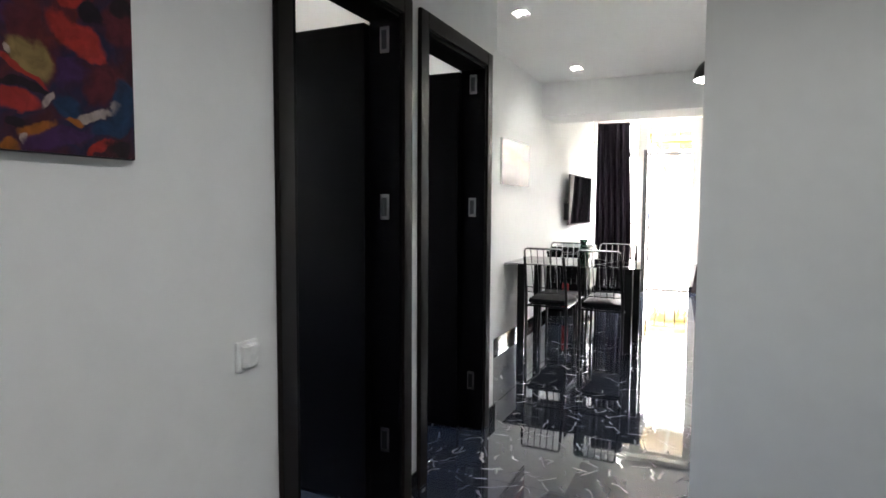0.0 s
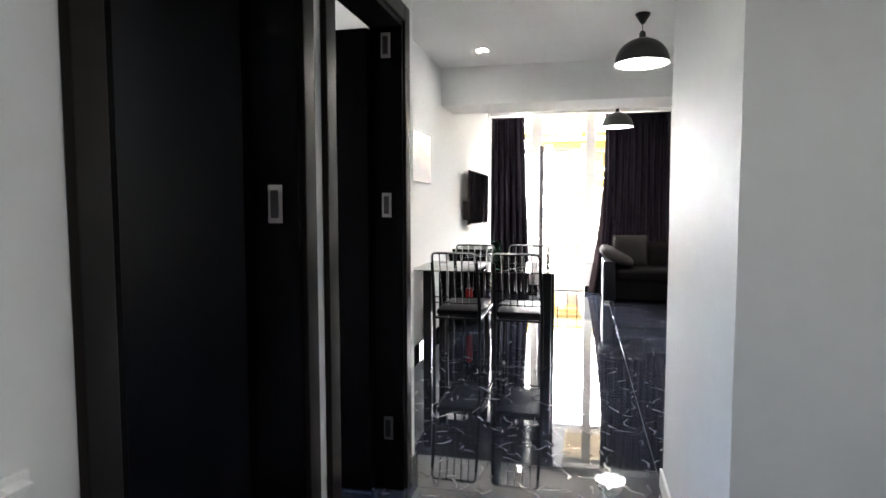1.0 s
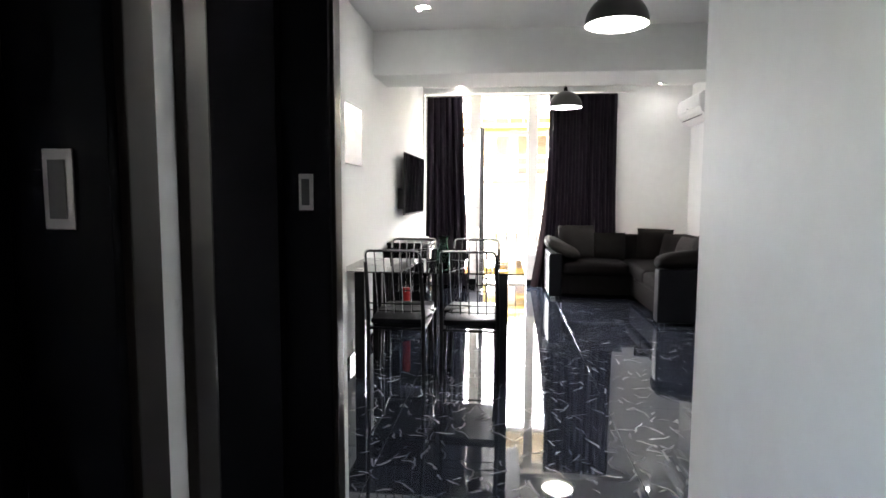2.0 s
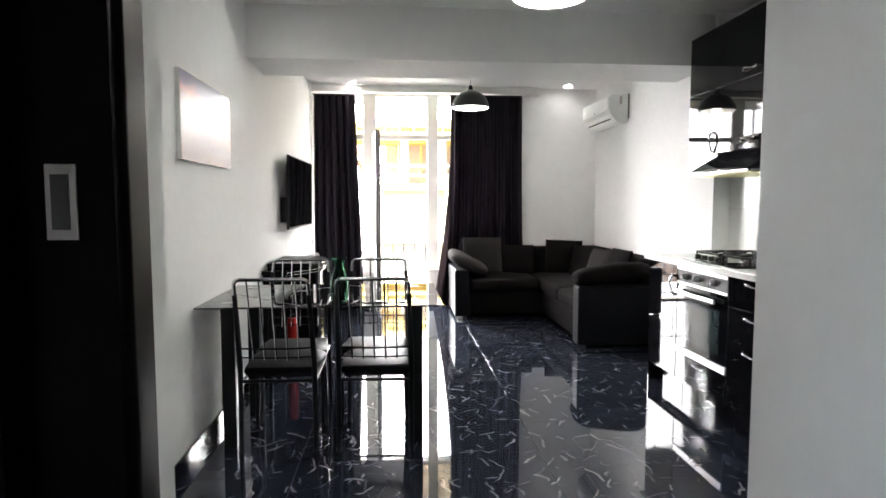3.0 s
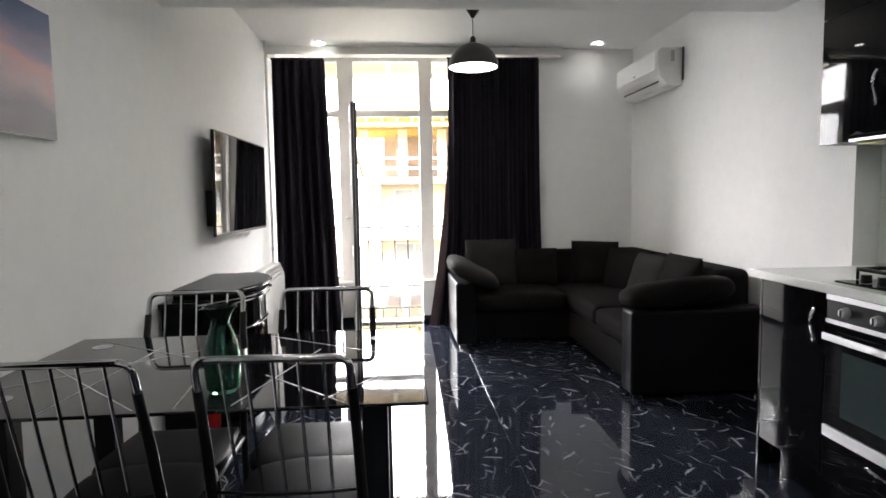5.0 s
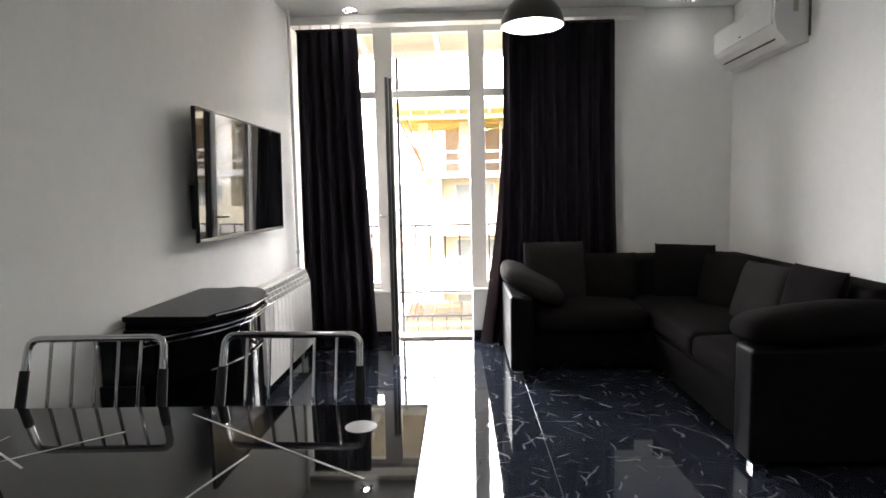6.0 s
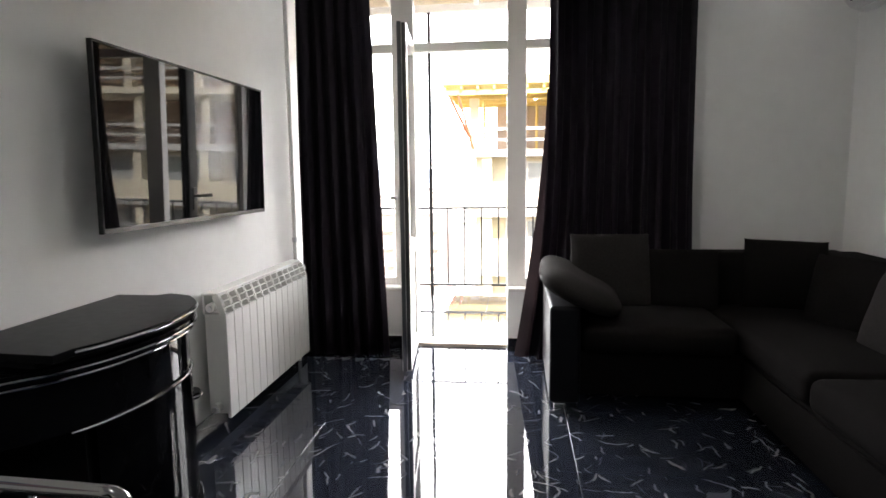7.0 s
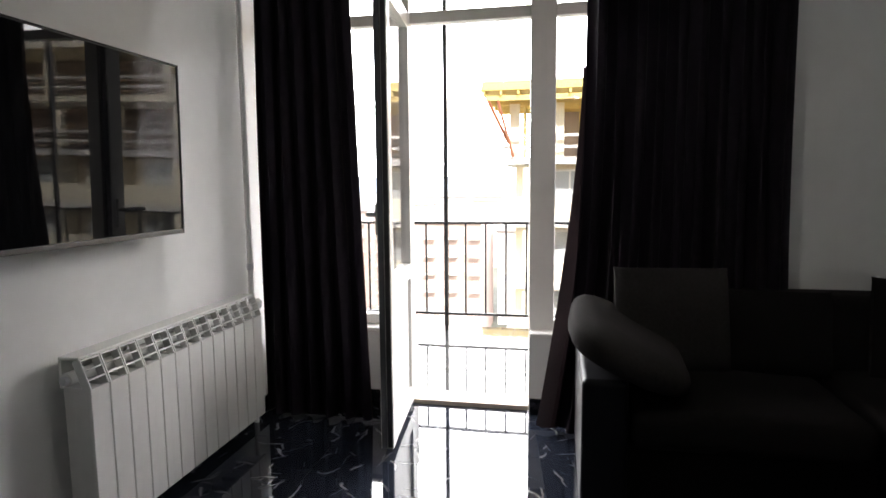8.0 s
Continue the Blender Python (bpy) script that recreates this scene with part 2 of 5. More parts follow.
def tube(points, r, sides=10, bm=None, closed=False):
    """A round bar along a line of points."""
    t = bmesh.new()
    pts = [Vector(p) for p in points]
    rings = []
    up = Vector((0, 0, 1))
    for i, p in enumerate(pts):
        a = pts[(i - 1) % len(pts)] if closed or i else pts[0]
        b = pts[(i + 1) % len(pts)] if closed or i < len(pts) - 1 else pts[-1]
        d = (b - a).normalized()
        side = d.cross(up)
        side = side.normalized() if side.length > 0.05 else d.cross(Vector((0, 1, 0))).normalized()
        if rings and side.dot(last) < 0:
            side = -side
        last = side
        top = side.cross(d)
        rad = r[i] if isinstance(r, (list, tuple)) else r
        rings.append([t.verts.new(p + rad * (math.cos(k * math.tau / sides) * side + math.sin(k * math.tau / sides) * top)) for k in range(sides)])
    pairs = list(zip(rings, rings[1:])) + ([(rings[-1], rings[0])] if closed else [])
    for a, b in pairs:
        for k in range(sides):
            t.faces.new((a[k], a[(k + 1) % sides], b[(k + 1) % sides], b[k]))
    if not closed:
        t.faces.new(rings[0][::-1])
        t.faces.new(rings[-1])
    bmesh.ops.recalc_face_normals(t, faces=t.faces)
    return join(t, bm)


def corner(p, q, s, r, n=5):
    """Points of a rounded turn at q on the way from p to s."""
    p, q, s = Vector(p), Vector(q), Vector(s)
    a, b = q + (p - q).normalized() * r, q + (s - q).normalized() * r
    return [(1 - k) ** 2 * a + 2 * k * (1 - k) * q + k * k * b for k in [i / n for i in range(n + 1)]]


def lathe(profile, cx=0, cy=0, n=32, bm=None):
    """A turned form from (radius, z) pairs."""
    t = bmesh.new()
    rings = [[t.verts.new((cx + max(r, 1e-4) * math.cos(k * math.tau / n), cy + max(r, 1e-4) * math.sin(k * math.tau / n), z)) for k in range(n)] for r, z in profile]
    for a, b in zip(rings, rings[1:]):
        for k in range(n):
            t.faces.new((a[k], a[(k + 1) % n], b[(k + 1) % n], b[k]))
    bmesh.ops.remove_doubles(t, verts=t.verts, dist=2e-4)
    bmesh.ops.recalc_face_normals(t, faces=t.faces)
    return join(t, bm)


def prism(outline, z0, z1, bev=0.0, bm=None):
    """A plate of the given outline in plan."""
    t = bmesh.new()
    low = t.faces.new([t.verts.new((x, y, z0)) for x, y in outline])
    up = bmesh.ops.extrude_face_region(t, geom=[low])
    bmesh.ops.translate(t, verts=[v for v in up["geom"] if isinstance(v, bmesh.types.BMVert)], vec=(0, 0, z1 - z0))
    bmesh.ops.recalc_face_normals(t, faces=t.faces)
    if bev:
        bmesh.ops.bevel(t, geom=[e for e in t.edges if abs(e.verts[0].co.z - e.verts[1].co.z) < 1e-6], offset=bev, segments=2, affect="EDGES", profile=0.5)
    return join(t, bm)


def padded(outline, z0, z1, swell):
    """A stuffed seat of the given outline: rounded rim, top swelling to the middle."""
    t = bmesh.new()
    mid = Vector((sum(p[0] for p in outline) / len(outline), sum(p[1] for p in outline) / len(outline)))
    steps = ((0.97, z0), (1.0, z0 + 0.012), (1.0, z1 - 0.014), (0.985, z1 - 0.005), (0.94, z1), (0.75, z1 + swell * 0.55), (0.45, z1 + swell * 0.9), (0.15, z1 + swell))
    rings = [[t.verts.new((mid.x + (x - mid.x) * k, mid.y + (y - mid.y) * k, z)) for x, y in outline] for k, z in steps]
    n = len(outline)
    for a, b in zip(rings, rings[1:]):
        for k in range(n):
            t.faces.new((a[k], a[(k + 1) % n], b[(k + 1) % n], b[k]))
    t.faces.new(rings[0][::-1])
    t.faces.new(rings[-1])
    bmesh.ops.recalc_face_normals(t, faces=t.faces)
    return t


def pillow(w, h, d, n=14, puff=0.55, sag=0.0, power=4):
    """A stuffed cushion, lying in x and y, w by h, d thick, with pinched corners."""
    t = bmesh.new()
    grid = {}
    for s in (1, -1):
        for i in range(n + 1):
            for j in range(n + 1):
                u, v = -math.cos(math.pi * i / n), -math.cos(math.pi * j / n)
                edge = i in (0, n) or j in (0, n)
                if s < 0 and edge:
                    grid[s, i, j] = grid[1, i, j]
                    continue
                k = max(0.0, (1 - abs(u) ** power)) ** puff * max(0.0, (1 - abs(v) ** power)) ** puff
                pin = 1 - 0.06 * (1 - (u * v) ** 2)
                wob = 0.06 * d * noise.noise(Vector((u * 2.1 + w, v * 2.1 + h, s)))
                grid[s, i, j] = t.verts.new((u * w / 2 * (pin if abs(u) > 0.99 else 1), v * h / 2 * (pin if abs(v) > 0.99 else 1), s * (d / 2 * k) + wob * k - sag * k))
    for s in (1, -1):
        for i in range(n):
            for j in range(n):
                q = [grid[s, i, j], grid[s, i + 1, j], grid[s, i + 1, j + 1], grid[s, i, j + 1]]
                if len(set(q)) == 4:
                    t.faces.new(q if s > 0 else q[::-1])
    return t


def bolster(a, b, c, e=0.55, n=22):
    """A stuffed roll of half-sizes a, b, c, between a box and an ellipsoid."""
    t = bmesh.new()

    def p(v):
        return math.copysign(abs(v) ** e, v)

    rings = []
    for i in range(1, n):
        f = -math.pi / 2 + math.pi * i / n
        ring = []
        for k in range(2 * n):
            w = math.tau * k / (2 * n)
            q = Vector((a * p(math.cos(f)) * p(math.cos(w)), b * p(math.cos(f)) * p(math.sin(w)), c * abs(math.sin(f)) ** 0.8 * math.copysign(1, f)))
            q += q.normalized() * 0.012 * noise.noise(q * 7 + Vector((a, b, c)) * 9)
            ring.append(t.verts.new(q))
        rings.append(ring)
    for r0, r1 in zip(rings, rings[1:]):
        for k in range(2 * n):
            t.faces.new((r0[k], r0[(k + 1) % (2 * n)], r1[(k + 1) % (2 * n)], r1[k]))
    t.faces.new(rings[0][::-1])
    t.faces.new(rings[-1])
    return t


def moved(bm, m):
    bmesh.ops.transform(bm, matrix=m, verts=bm.verts)
    return bm


def mesh_object(name, bm, material, smooth=True):
    me = bpy.data.meshes.new(name)
    bm.to_mesh(me)
    bm.free()
    me.materials.append(material)
    if smooth:
        for p in me.polygons:
            p.use_smooth = True
        me.set_sharp_from_angle(angle=radians(35))
    ob = new(name, me)
    areas = [p.area for p in me.polygons]
    if smooth and len(areas) < 400 and max(areas) > 40 * min(areas):
        weigh = ob.modifiers.new("even_normals", "WEIGHTED_NORMAL")
        weigh.keep_sharp = True
    return ob


def part(name, bm, material, parent, label=""):
    ob = mesh_object(name, bm, material)
    ob.parent = parent
    if parent.parent is None:
        ob.matrix_parent_inverse = parent.matrix_basis.inverted()
    return tagged(ob, label)


def thing(name, label, category, at=(0, 0, 0), group="", kind=""):
    ob = new(name)
    ob.location = at
    ob.empty_display_size = 0.1
    return tagged(ob, label, category, group, kind)


def setting(name, bm, material, label="", category=""):
    return tagged(mesh_object(name, bm, material, smooth=False), label, category, kind="structure")


# ---------------------------------------------------------------- the flat's shell
XL, XH, XB, XK, XT, XR = -2.0, -1.40, -0.27, 1.30, 1.436, 1.50       # living wall, hall wall, block, pier, kitchen wall, right wall
YE, YF, YW = 2.862, 9.10, 9.30                            # end of the hall wall, far wall, window
ZC, ZC2, ZB = 2.61, 2.67, 2.25                            # ceilings, beam's underside
BACK = -2.4
bm = box(-3.7, BACK - 0.2, -0.22, 1.75, 9.40, -0.012)
floor = setting("floor", bm, M_GROUT, "black marble-look polished tile floor", "floor")

# hall wall with two door openings
D1, D2, D3, DTOP = (1.024, 1.713), (1.937, 2.671), (3.36, 4.14), 2.035


def pierced_wall(x, t, y0, y1, z1, doors):
    """A wall along y with door openings that reach the floor."""
    line = [(y0, 0)]
    for a, b in doors:
        line += [(a, 0), (a, DTOP), (b, DTOP), (b, 0)]
    line += [(y1, 0), (y1, z1), (y0, z1)]
    w = bmesh.new()
    face = w.faces.new([w.verts.new((x, y, z)) for y, z in line])
    out = bmesh.ops.extrude_face_region(w, geom=[face])
    bmesh.ops.translate(w, verts=[v for v in out["geom"] if isinstance(v, bmesh.types.BMVert)], vec=(t, 0, 0))
    bmesh.ops.recalc_face_normals(w, faces=w.faces)
    return w


bm = pierced_wall(XH - 0.12, 0.12, BACK, YE, ZC, (D1, D2))
setting("wall_hall", bm, M_WALL, "white painted hall wall with two door openings", "wall")
bm = box(-3.6, YE - 0.12, 0, XH - 0.12, YE, ZC)
setting("wall_return", bm, M_WALL, "white painted wall behind the hall", "wall")
bm = box(-3.6, 1.77, 0, XH - 0.12, 1.87, ZC)
setting("wall_between_rooms", bm, M_WALL, "white painted partition wall", "wall")
# outer wall of the side rooms, with a window opening to each
bm = bmesh.new()
for a, b in ((BACK, 0.2), (1.3, 2.0), (2.6, YE)):
    box(-3.72, a, 0, -3.6, b, ZC, bm=bm)
for a, b in ((0.2, 1.3), (2.0, 2.6)):
    box(-3.72, a, 0, -3.6, b, 0.9, bm=bm)
    box(-3.72, a, 2.2, -3.6, b, ZC, bm=bm)
setting("wall_side_rooms", bm, M_WALL, "white painted outer wall of side rooms", "wall")
bm = box(-3.6, BACK - 0.12, 0, 1.72, BACK, ZC)
setting("wall_south", bm, M_WALL, "white painted end wall", "wall")
# living room's left wall, with a door
bm = pierced_wall(XL - 0.12, 0.12, YE, YW + 0.1, ZC2, (D3,))
setting("wall_west", bm, M_WALL, "white painted living room wall", "wall")
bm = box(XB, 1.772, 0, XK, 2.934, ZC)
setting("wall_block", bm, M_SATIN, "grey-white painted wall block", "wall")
bm = box(1.6, BACK, 0, 1.72, 1.772, ZC)
setting("wall_entrance", bm, M_WALL, "white painted entrance wall", "wall")
bm = box(XT, 2.934, 0, XK + 0.4, 5.943, ZC2)
setting("wall_kitchen", bm, M_WALL, "white painted kitchen wall behind the tiles", "wall")
setting("wall_pier", box(XK, 5.943, 0, XK + 0.4, 6.558, ZC2), M_WALL, "white painted wall pier at the kitchen end", "wall")
setting("wall_block_side", box(XK, 1.772, 0, XK + 0.4, 2.934, ZC2), M_WALL, "white painted wall beside the kitchen", "wall")
bm = box(XR, 6.558, 0, XR + 0.2, YW + 0.1, ZC2)
setting("wall_east", bm, M_WALL, "white painted living room wall with air conditioner", "wall")
bm = box(0.32, YF, 0, XR, YW + 0.1, ZC2)
setting("wall_north", bm, M_WALL, "white painted wall beside the window", "wall")
bm = box(XL, 5.99, ZB, XK, 6.56, ZC + 0.1)
setting("beam", bm, M_WALL, "white painted ceiling beam across room", "beam")
bm = box(-3.7, BACK - 0.12, ZC, 1.75, 5.99, ZC + 0.15)
setting("ceiling", bm, M_CEIL, "white painted ceiling", "ceiling")
bm = box(XL - 0.12, 6.56, ZC2, 1.75, YW + 0.1, ZC2 + 0.15)
setting("ceiling_living", bm, M_CEIL, "white painted ceiling of the sitting area", "ceiling")
# unseen cover over all rooms, added to stop sun coming through ceiling gaps
setting("roof", box(-3.9, BACK - 0.3, 2.84, 2.0, 9.42, 3.0), M_ROOF, "unseen slab added above the flat against sun leaks", "roof")
# parapets below the side panes
for a, b in ((XL, -1.235), (-0.585, 0.32)):
    setting("parapet", box(a, 9.21, 0, b, 9.40, 0.42), M_WALL, "white painted parapet below window", "wall")
    setting("window_sill", box(a + 0.002, 9.17, 0.42, b - 0.002, 9.40, 0.445, 0.006), M_PVC, "white plastic window sill", "sill")
    setting("baseboard", box(a + 0.002, 9.196, 0, b - 0.002, 9.208, 0.085, 0.003), M_SKIRT, "glossy black skirting", "skirting")

# skirting, black and glossy, butted end to end
def skirt(name, x0, y0, x1, y1, material=M_SKIRT, label="glossy black skirting"):
    setting(name, box(x0, y0, 0, x1, y1, 0.085, 0.003), material, label, "skirting")


skirt("baseboard", XL + 0.001, 4.215, XL + 0.013, 9.19)
skirt("baseboard", XL + 0.001, YE + 0.014, XL + 0.013, 3.285)
skirt("baseboard", XL + 0.014, YE + 0.001, XH, YE + 0.013)
skirt("baseboard", XH + 0.001, 2.743, XH + 0.013, YE + 0.013)
skirt("baseboard", XH + 0.001, 1.785, XH + 0.013, 1.865)
skirt("baseboard", XH + 0.001, BACK, XH + 0.013, 0.951)
skirt("baseboard", XB - 0.013, 1.76, XB - 0.001, 2.947, M_SKIRTW, "white painted skirting")
skirt("baseboard", XB, 1.759, 1.59, 1.771, M_SKIRTW, "white painted skirting")
skirt("baseboard", 0.5, YF - 0.013, XR - 0.014, YF - 0.001)
skirt("baseboard", XR - 0.013, 6.56, XR - 0.001, YF - 0.014)

# cornice over the curtains
setting("trim", box(XL + 0.002, 9.02, 2.585, 0.775, 9.10, ZC2 - 0.002, 0.004), M_CEIL, "white curtain cornice board", "cornice")


# ---------------------------------------------------------------- inner doors
def casing(name, x, y0, y1, face, side_rooms=-1):
    """A dark casing and lining round an opening in a wall whose face is at x."""
    ob = thing(name, "dark wenge door casing and lining", "door frame", kind="structure")
    w = 0.072
    part("jamb_casing", box(x + 0.001, y0 - w, 0, x + face, y0 - 0.002, DTOP + w, 0.004), M_CASING, ob)
    part("jamb_casing", box(x + 0.001, y1 + 0.002, 0, x + face, y1 + w, DTOP + w, 0.004), M_CASING, ob)
    part("head_casing", box(x + 0.001, y0 - 0.001, DTOP + 0.002, x + face, y1 + 0.001, DTOP + w, 0.004), M_CASING, ob)
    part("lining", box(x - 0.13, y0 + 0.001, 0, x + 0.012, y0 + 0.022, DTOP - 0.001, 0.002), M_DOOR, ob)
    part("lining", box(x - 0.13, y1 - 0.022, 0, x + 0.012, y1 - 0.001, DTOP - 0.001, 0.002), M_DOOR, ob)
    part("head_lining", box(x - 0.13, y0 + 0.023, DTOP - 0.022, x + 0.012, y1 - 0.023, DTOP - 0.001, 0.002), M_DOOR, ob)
    return ob


def open_leaf(name, y1, angle):
    """A flush door leaf swung into its room, hung on the far jamb."""
    ob = thing(name, "dark wenge flush door standing open into a room", "door", at=(XH - 0.125, y1 - 0.025, 0), kind="structure")
    m = pose(XH - 0.125, y1 - 0.025, 0, 0, 0, angle)
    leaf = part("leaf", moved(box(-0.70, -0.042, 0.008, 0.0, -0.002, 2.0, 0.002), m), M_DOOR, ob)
    for z in (1.935, 1.262, 0.28):
        hinge = part("hinge", box(XH - 0.078, y1 - 0.026, z - 0.052, XH - 0.036, y1 - 0.0225, z + 0.052, 0.001), M_PLATE, ob, "satin steel hinge plate")
        part("hinge_recess", box(XH - 0.070, y1 - 0.0275, z - 0.038, XH - 0.046, y1 - 0.0262, z + 0.038), M_BLACKMETAL, hinge)
    part("keyhole_plate", moved(box(-0.65, -0.047, 0.98, -0.60, -0.043, 1.08, 0.001), m), M_PLATE, ob)
    part("door_handle", moved(tube([(-0.625, -0.045, 1.05), (-0.625, -0.09, 1.05), (-0.52, -0.095, 1.05)], 0.009), m), M_STEEL, ob)
    return ob


casing("door_frame", XH, *D1, 0.022)
casing("door_frame", XH, *D2, 0.022)
casing("door_frame", XL, *D3, 0.022)
open_leaf("door_1", D1[1], 0)
open_leaf("door_2", D2[1], 0)
door3 = thing("door_3", "closed dark wenge flush door", "door", at=(XL - 0.05, 3.75, 0), kind="structure")
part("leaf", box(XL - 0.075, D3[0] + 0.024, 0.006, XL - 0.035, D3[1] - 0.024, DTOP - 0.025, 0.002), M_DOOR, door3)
part("door_handle", tube([(XL - 0.034, 3.44, 1.03), (XL + 0.012, 3.44, 1.03), (XL + 0.016, 3.56, 1.03)], 0.009), M_STEEL, door3)


# ---------------------------------------------------------------- balcony window
win = thing("window_1", "white plastic balcony window with three bays", "window", at=(-0.85, YW, 0), kind="structure")
WX = ((XL + 0.002, -1.945), (-1.382, -1.228), (-0.592, -0.462), (0.265, 0.318))
for a, b in WX:
    part("window_post", box(a, 9.265, 0.446 if (a < -1.5 or a > 0) else 0.0, b, 9.335, 2.64, 0.006), M_PVC, win)
for (a, b), (c, d) in zip(WX, WX[1:]):
    mid = a < -1 and c > -1
    part("transom", box(b, 9.268, 2.058, c, 9.332, 2.118, 0.006), M_PVC, win)
    part("window_head", box(b, 9.268, 2.585, c, 9.332, 2.64, 0.006), M_PVC, win)
    if not mid:
        part("window_foot", box(b, 9.268, 0.446, c, 9.332, 0.50, 0.006), M_PVC, win)
        part("pane", box(b, 9.296, 0.50, c, 9.304, 2.058), M_GLASS, win, "clear window pane").visible_shadow = False
    pane = part("pane", box(b, 9.296, 2.118, c, 9.304, 2.585), M_GLASS, win, "clear window pane")
    pane.visible_shadow = False
setting("lintel", box(XL, 9.26, 2.641, 0.32, 9.40, ZC2), M_WALL, "white painted lintel", "wall")
setting("threshold", box(-1.226, 9.255, -0.011, -0.594, 9.42, 0.022, 0.004), mk("worn_threshold", (0.42, 0.36, 0.29), 0.4, 0.3), "worn metal door threshold", "threshold")

leaf = thing("balcony_door", "white plastic glazed balcony door standing open inward", "door", at=(-1.222, 9.262, 0), kind="structure")
m = pose(-1.222, 9.262, 0, 0, 0, -84.5)
LW = 0.66
for a, b in ((0.0, 0.075), (LW - 0.075, LW)):
    part("stile", moved(box(a, -0.058, 0.03, b, 0.0, 2.10, 0.005), m), M_PVC, leaf)
for a, b in ((0.03, 0.12), (0.72, 0.80), (2.02, 2.10)):
    part("rail", moved(box(0.075, -0.056, a, LW - 0.075, -0.002, b, 0.004), m), M_PVC, leaf)
part("lower_panel", moved(box(0.075, -0.040, 0.12, LW - 0.075, -0.018, 0.72), m), M_PVC, leaf, "white plastic lower panel")
part("pane", moved(box(0.075, -0.034, 0.80, LW - 0.075, -0.026, 2.02), m), M_GLASS, leaf, "clear door pane").visible_shadow = False
# seal and second strip darken the leaf edge, standing in for its backlit shade
part("seal", moved(box(LW + 0.0005, -0.054, 0.032, LW + 0.004, -0.030, 2.098), m), M_GASKET, leaf, "grey rubber edge seal, also dark for the backlit edge")
part("edge_shade", moved(box(LW + 0.0005, -0.026, 0.04, LW + 0.005, -0.006, 2.09), m), M_PLATE, leaf, "dark strip for the backlit leaf edge's shade")
part("handle_plate", moved(box(LW - 0.05, -0.070, 1.00, LW - 0.022, -0.0585, 1.14, 0.003), m), M_PVC, leaf)
part("door_handle", moved(tube([(LW - 0.036, -0.068, 1.09), (LW - 0.036, -0.105, 1.09), (LW - 0.14, -0.110, 1.09)], 0.010), m), M_STEEL, leaf, "satin lever handle")


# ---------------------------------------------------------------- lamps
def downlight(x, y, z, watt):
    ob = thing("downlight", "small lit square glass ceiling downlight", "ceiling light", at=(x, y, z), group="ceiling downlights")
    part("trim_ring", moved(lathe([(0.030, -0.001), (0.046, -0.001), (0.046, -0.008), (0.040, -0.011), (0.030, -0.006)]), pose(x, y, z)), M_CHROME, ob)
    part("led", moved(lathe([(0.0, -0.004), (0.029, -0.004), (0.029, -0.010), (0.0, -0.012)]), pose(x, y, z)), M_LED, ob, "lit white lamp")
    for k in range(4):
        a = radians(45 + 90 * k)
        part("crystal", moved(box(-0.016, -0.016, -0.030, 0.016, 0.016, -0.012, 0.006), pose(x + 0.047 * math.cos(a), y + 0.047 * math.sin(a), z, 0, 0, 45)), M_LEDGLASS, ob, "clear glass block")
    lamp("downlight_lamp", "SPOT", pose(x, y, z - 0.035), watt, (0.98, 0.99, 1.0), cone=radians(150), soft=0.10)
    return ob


def pendant(x, y, rim, ceil, watt):
    ob = thing("pendant_lamp", "dark grey dome pendant lamp, white inside, lit", "pendant lamp", at=(x, y, ceil), group="dome pendants")
    r, h = 0.187, 0.175
    outer = [(r * math.cos(a), rim + h * math.sin(a)) for a in [radians(90 * k / 14) for k in range(14)]] + [(0.03, rim + h + 0.004)]
    inner = [(q - 0.004 if q > 0.03 else q, z - 0.004) for q, z in outer]
    part("shade", lathe(outer + [(0.0, rim + h + 0.006)], x, y, 40), M_SHADE_OUT, ob, "dark grey enamelled dome")
    part("shade_lining", lathe([(r, rim)] + inner + [(0.0, rim + h)], x, y, 40), M_SHADE_IN, ob, "white inside of dome")
    part("socket", lathe([(0.022, rim + h), (0.022, rim + h + 0.035), (0.012, rim + h + 0.05), (0.0, rim + h + 0.05)], x, y, 16), M_PLASTICB, ob)
    part("bulb", lathe([(0.0, rim + 0.035), (0.022, rim + 0.042), (0.034, rim + 0.07), (0.030, rim + 0.10), (0.016, rim + 0.135), (0.014, rim + 0.165)], x, y, 20), M_BULB, ob, "lit bulb")
    part("cord", tube([(x, y, rim + h + 0.04), (x, y, ceil - 0.05)], 0.0025, 8), M_PLASTICB, ob)
    part("canopy", lathe([(0.0, ceil - 0.075), (0.012, ceil - 0.072), (0.05, ceil - 0.012), (0.052, ceil - 0.001), (0.0, ceil - 0.001)], x, y, 24), M_PLASTICB, ob, "black conical ceiling canopy")
    lamp("pendant_lamp_light", "POINT", pose(x, y, rim + 0.02), watt, (1, 0.96, 0.90), soft=0.04)
    return ob


M_LEDGLASS = mk("clear_crystal", (0.9, 0.9, 0.9), 0.02, transmission=1.0, ior=1.45)
for x, y, z in ((-1.49, 3.595, ZC), (-1.49, 5.36, ZC), (-1.49, 8.86, ZC2), (1.055, 8.83, ZC2)):
    downlight(x, y, z, 0.4 * LED_WATT if z > ZC else 2.4 * LED_WATT)
# unseen hall downlights, added because the hall walls are evenly bright
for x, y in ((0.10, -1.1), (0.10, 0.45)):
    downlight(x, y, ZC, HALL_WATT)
pendant(-0.24, 4.70, 2.265, ZC, PENDANT_WATT)
pendant(-0.228, 7.88, 2.235, ZC2, PENDANT_WATT)


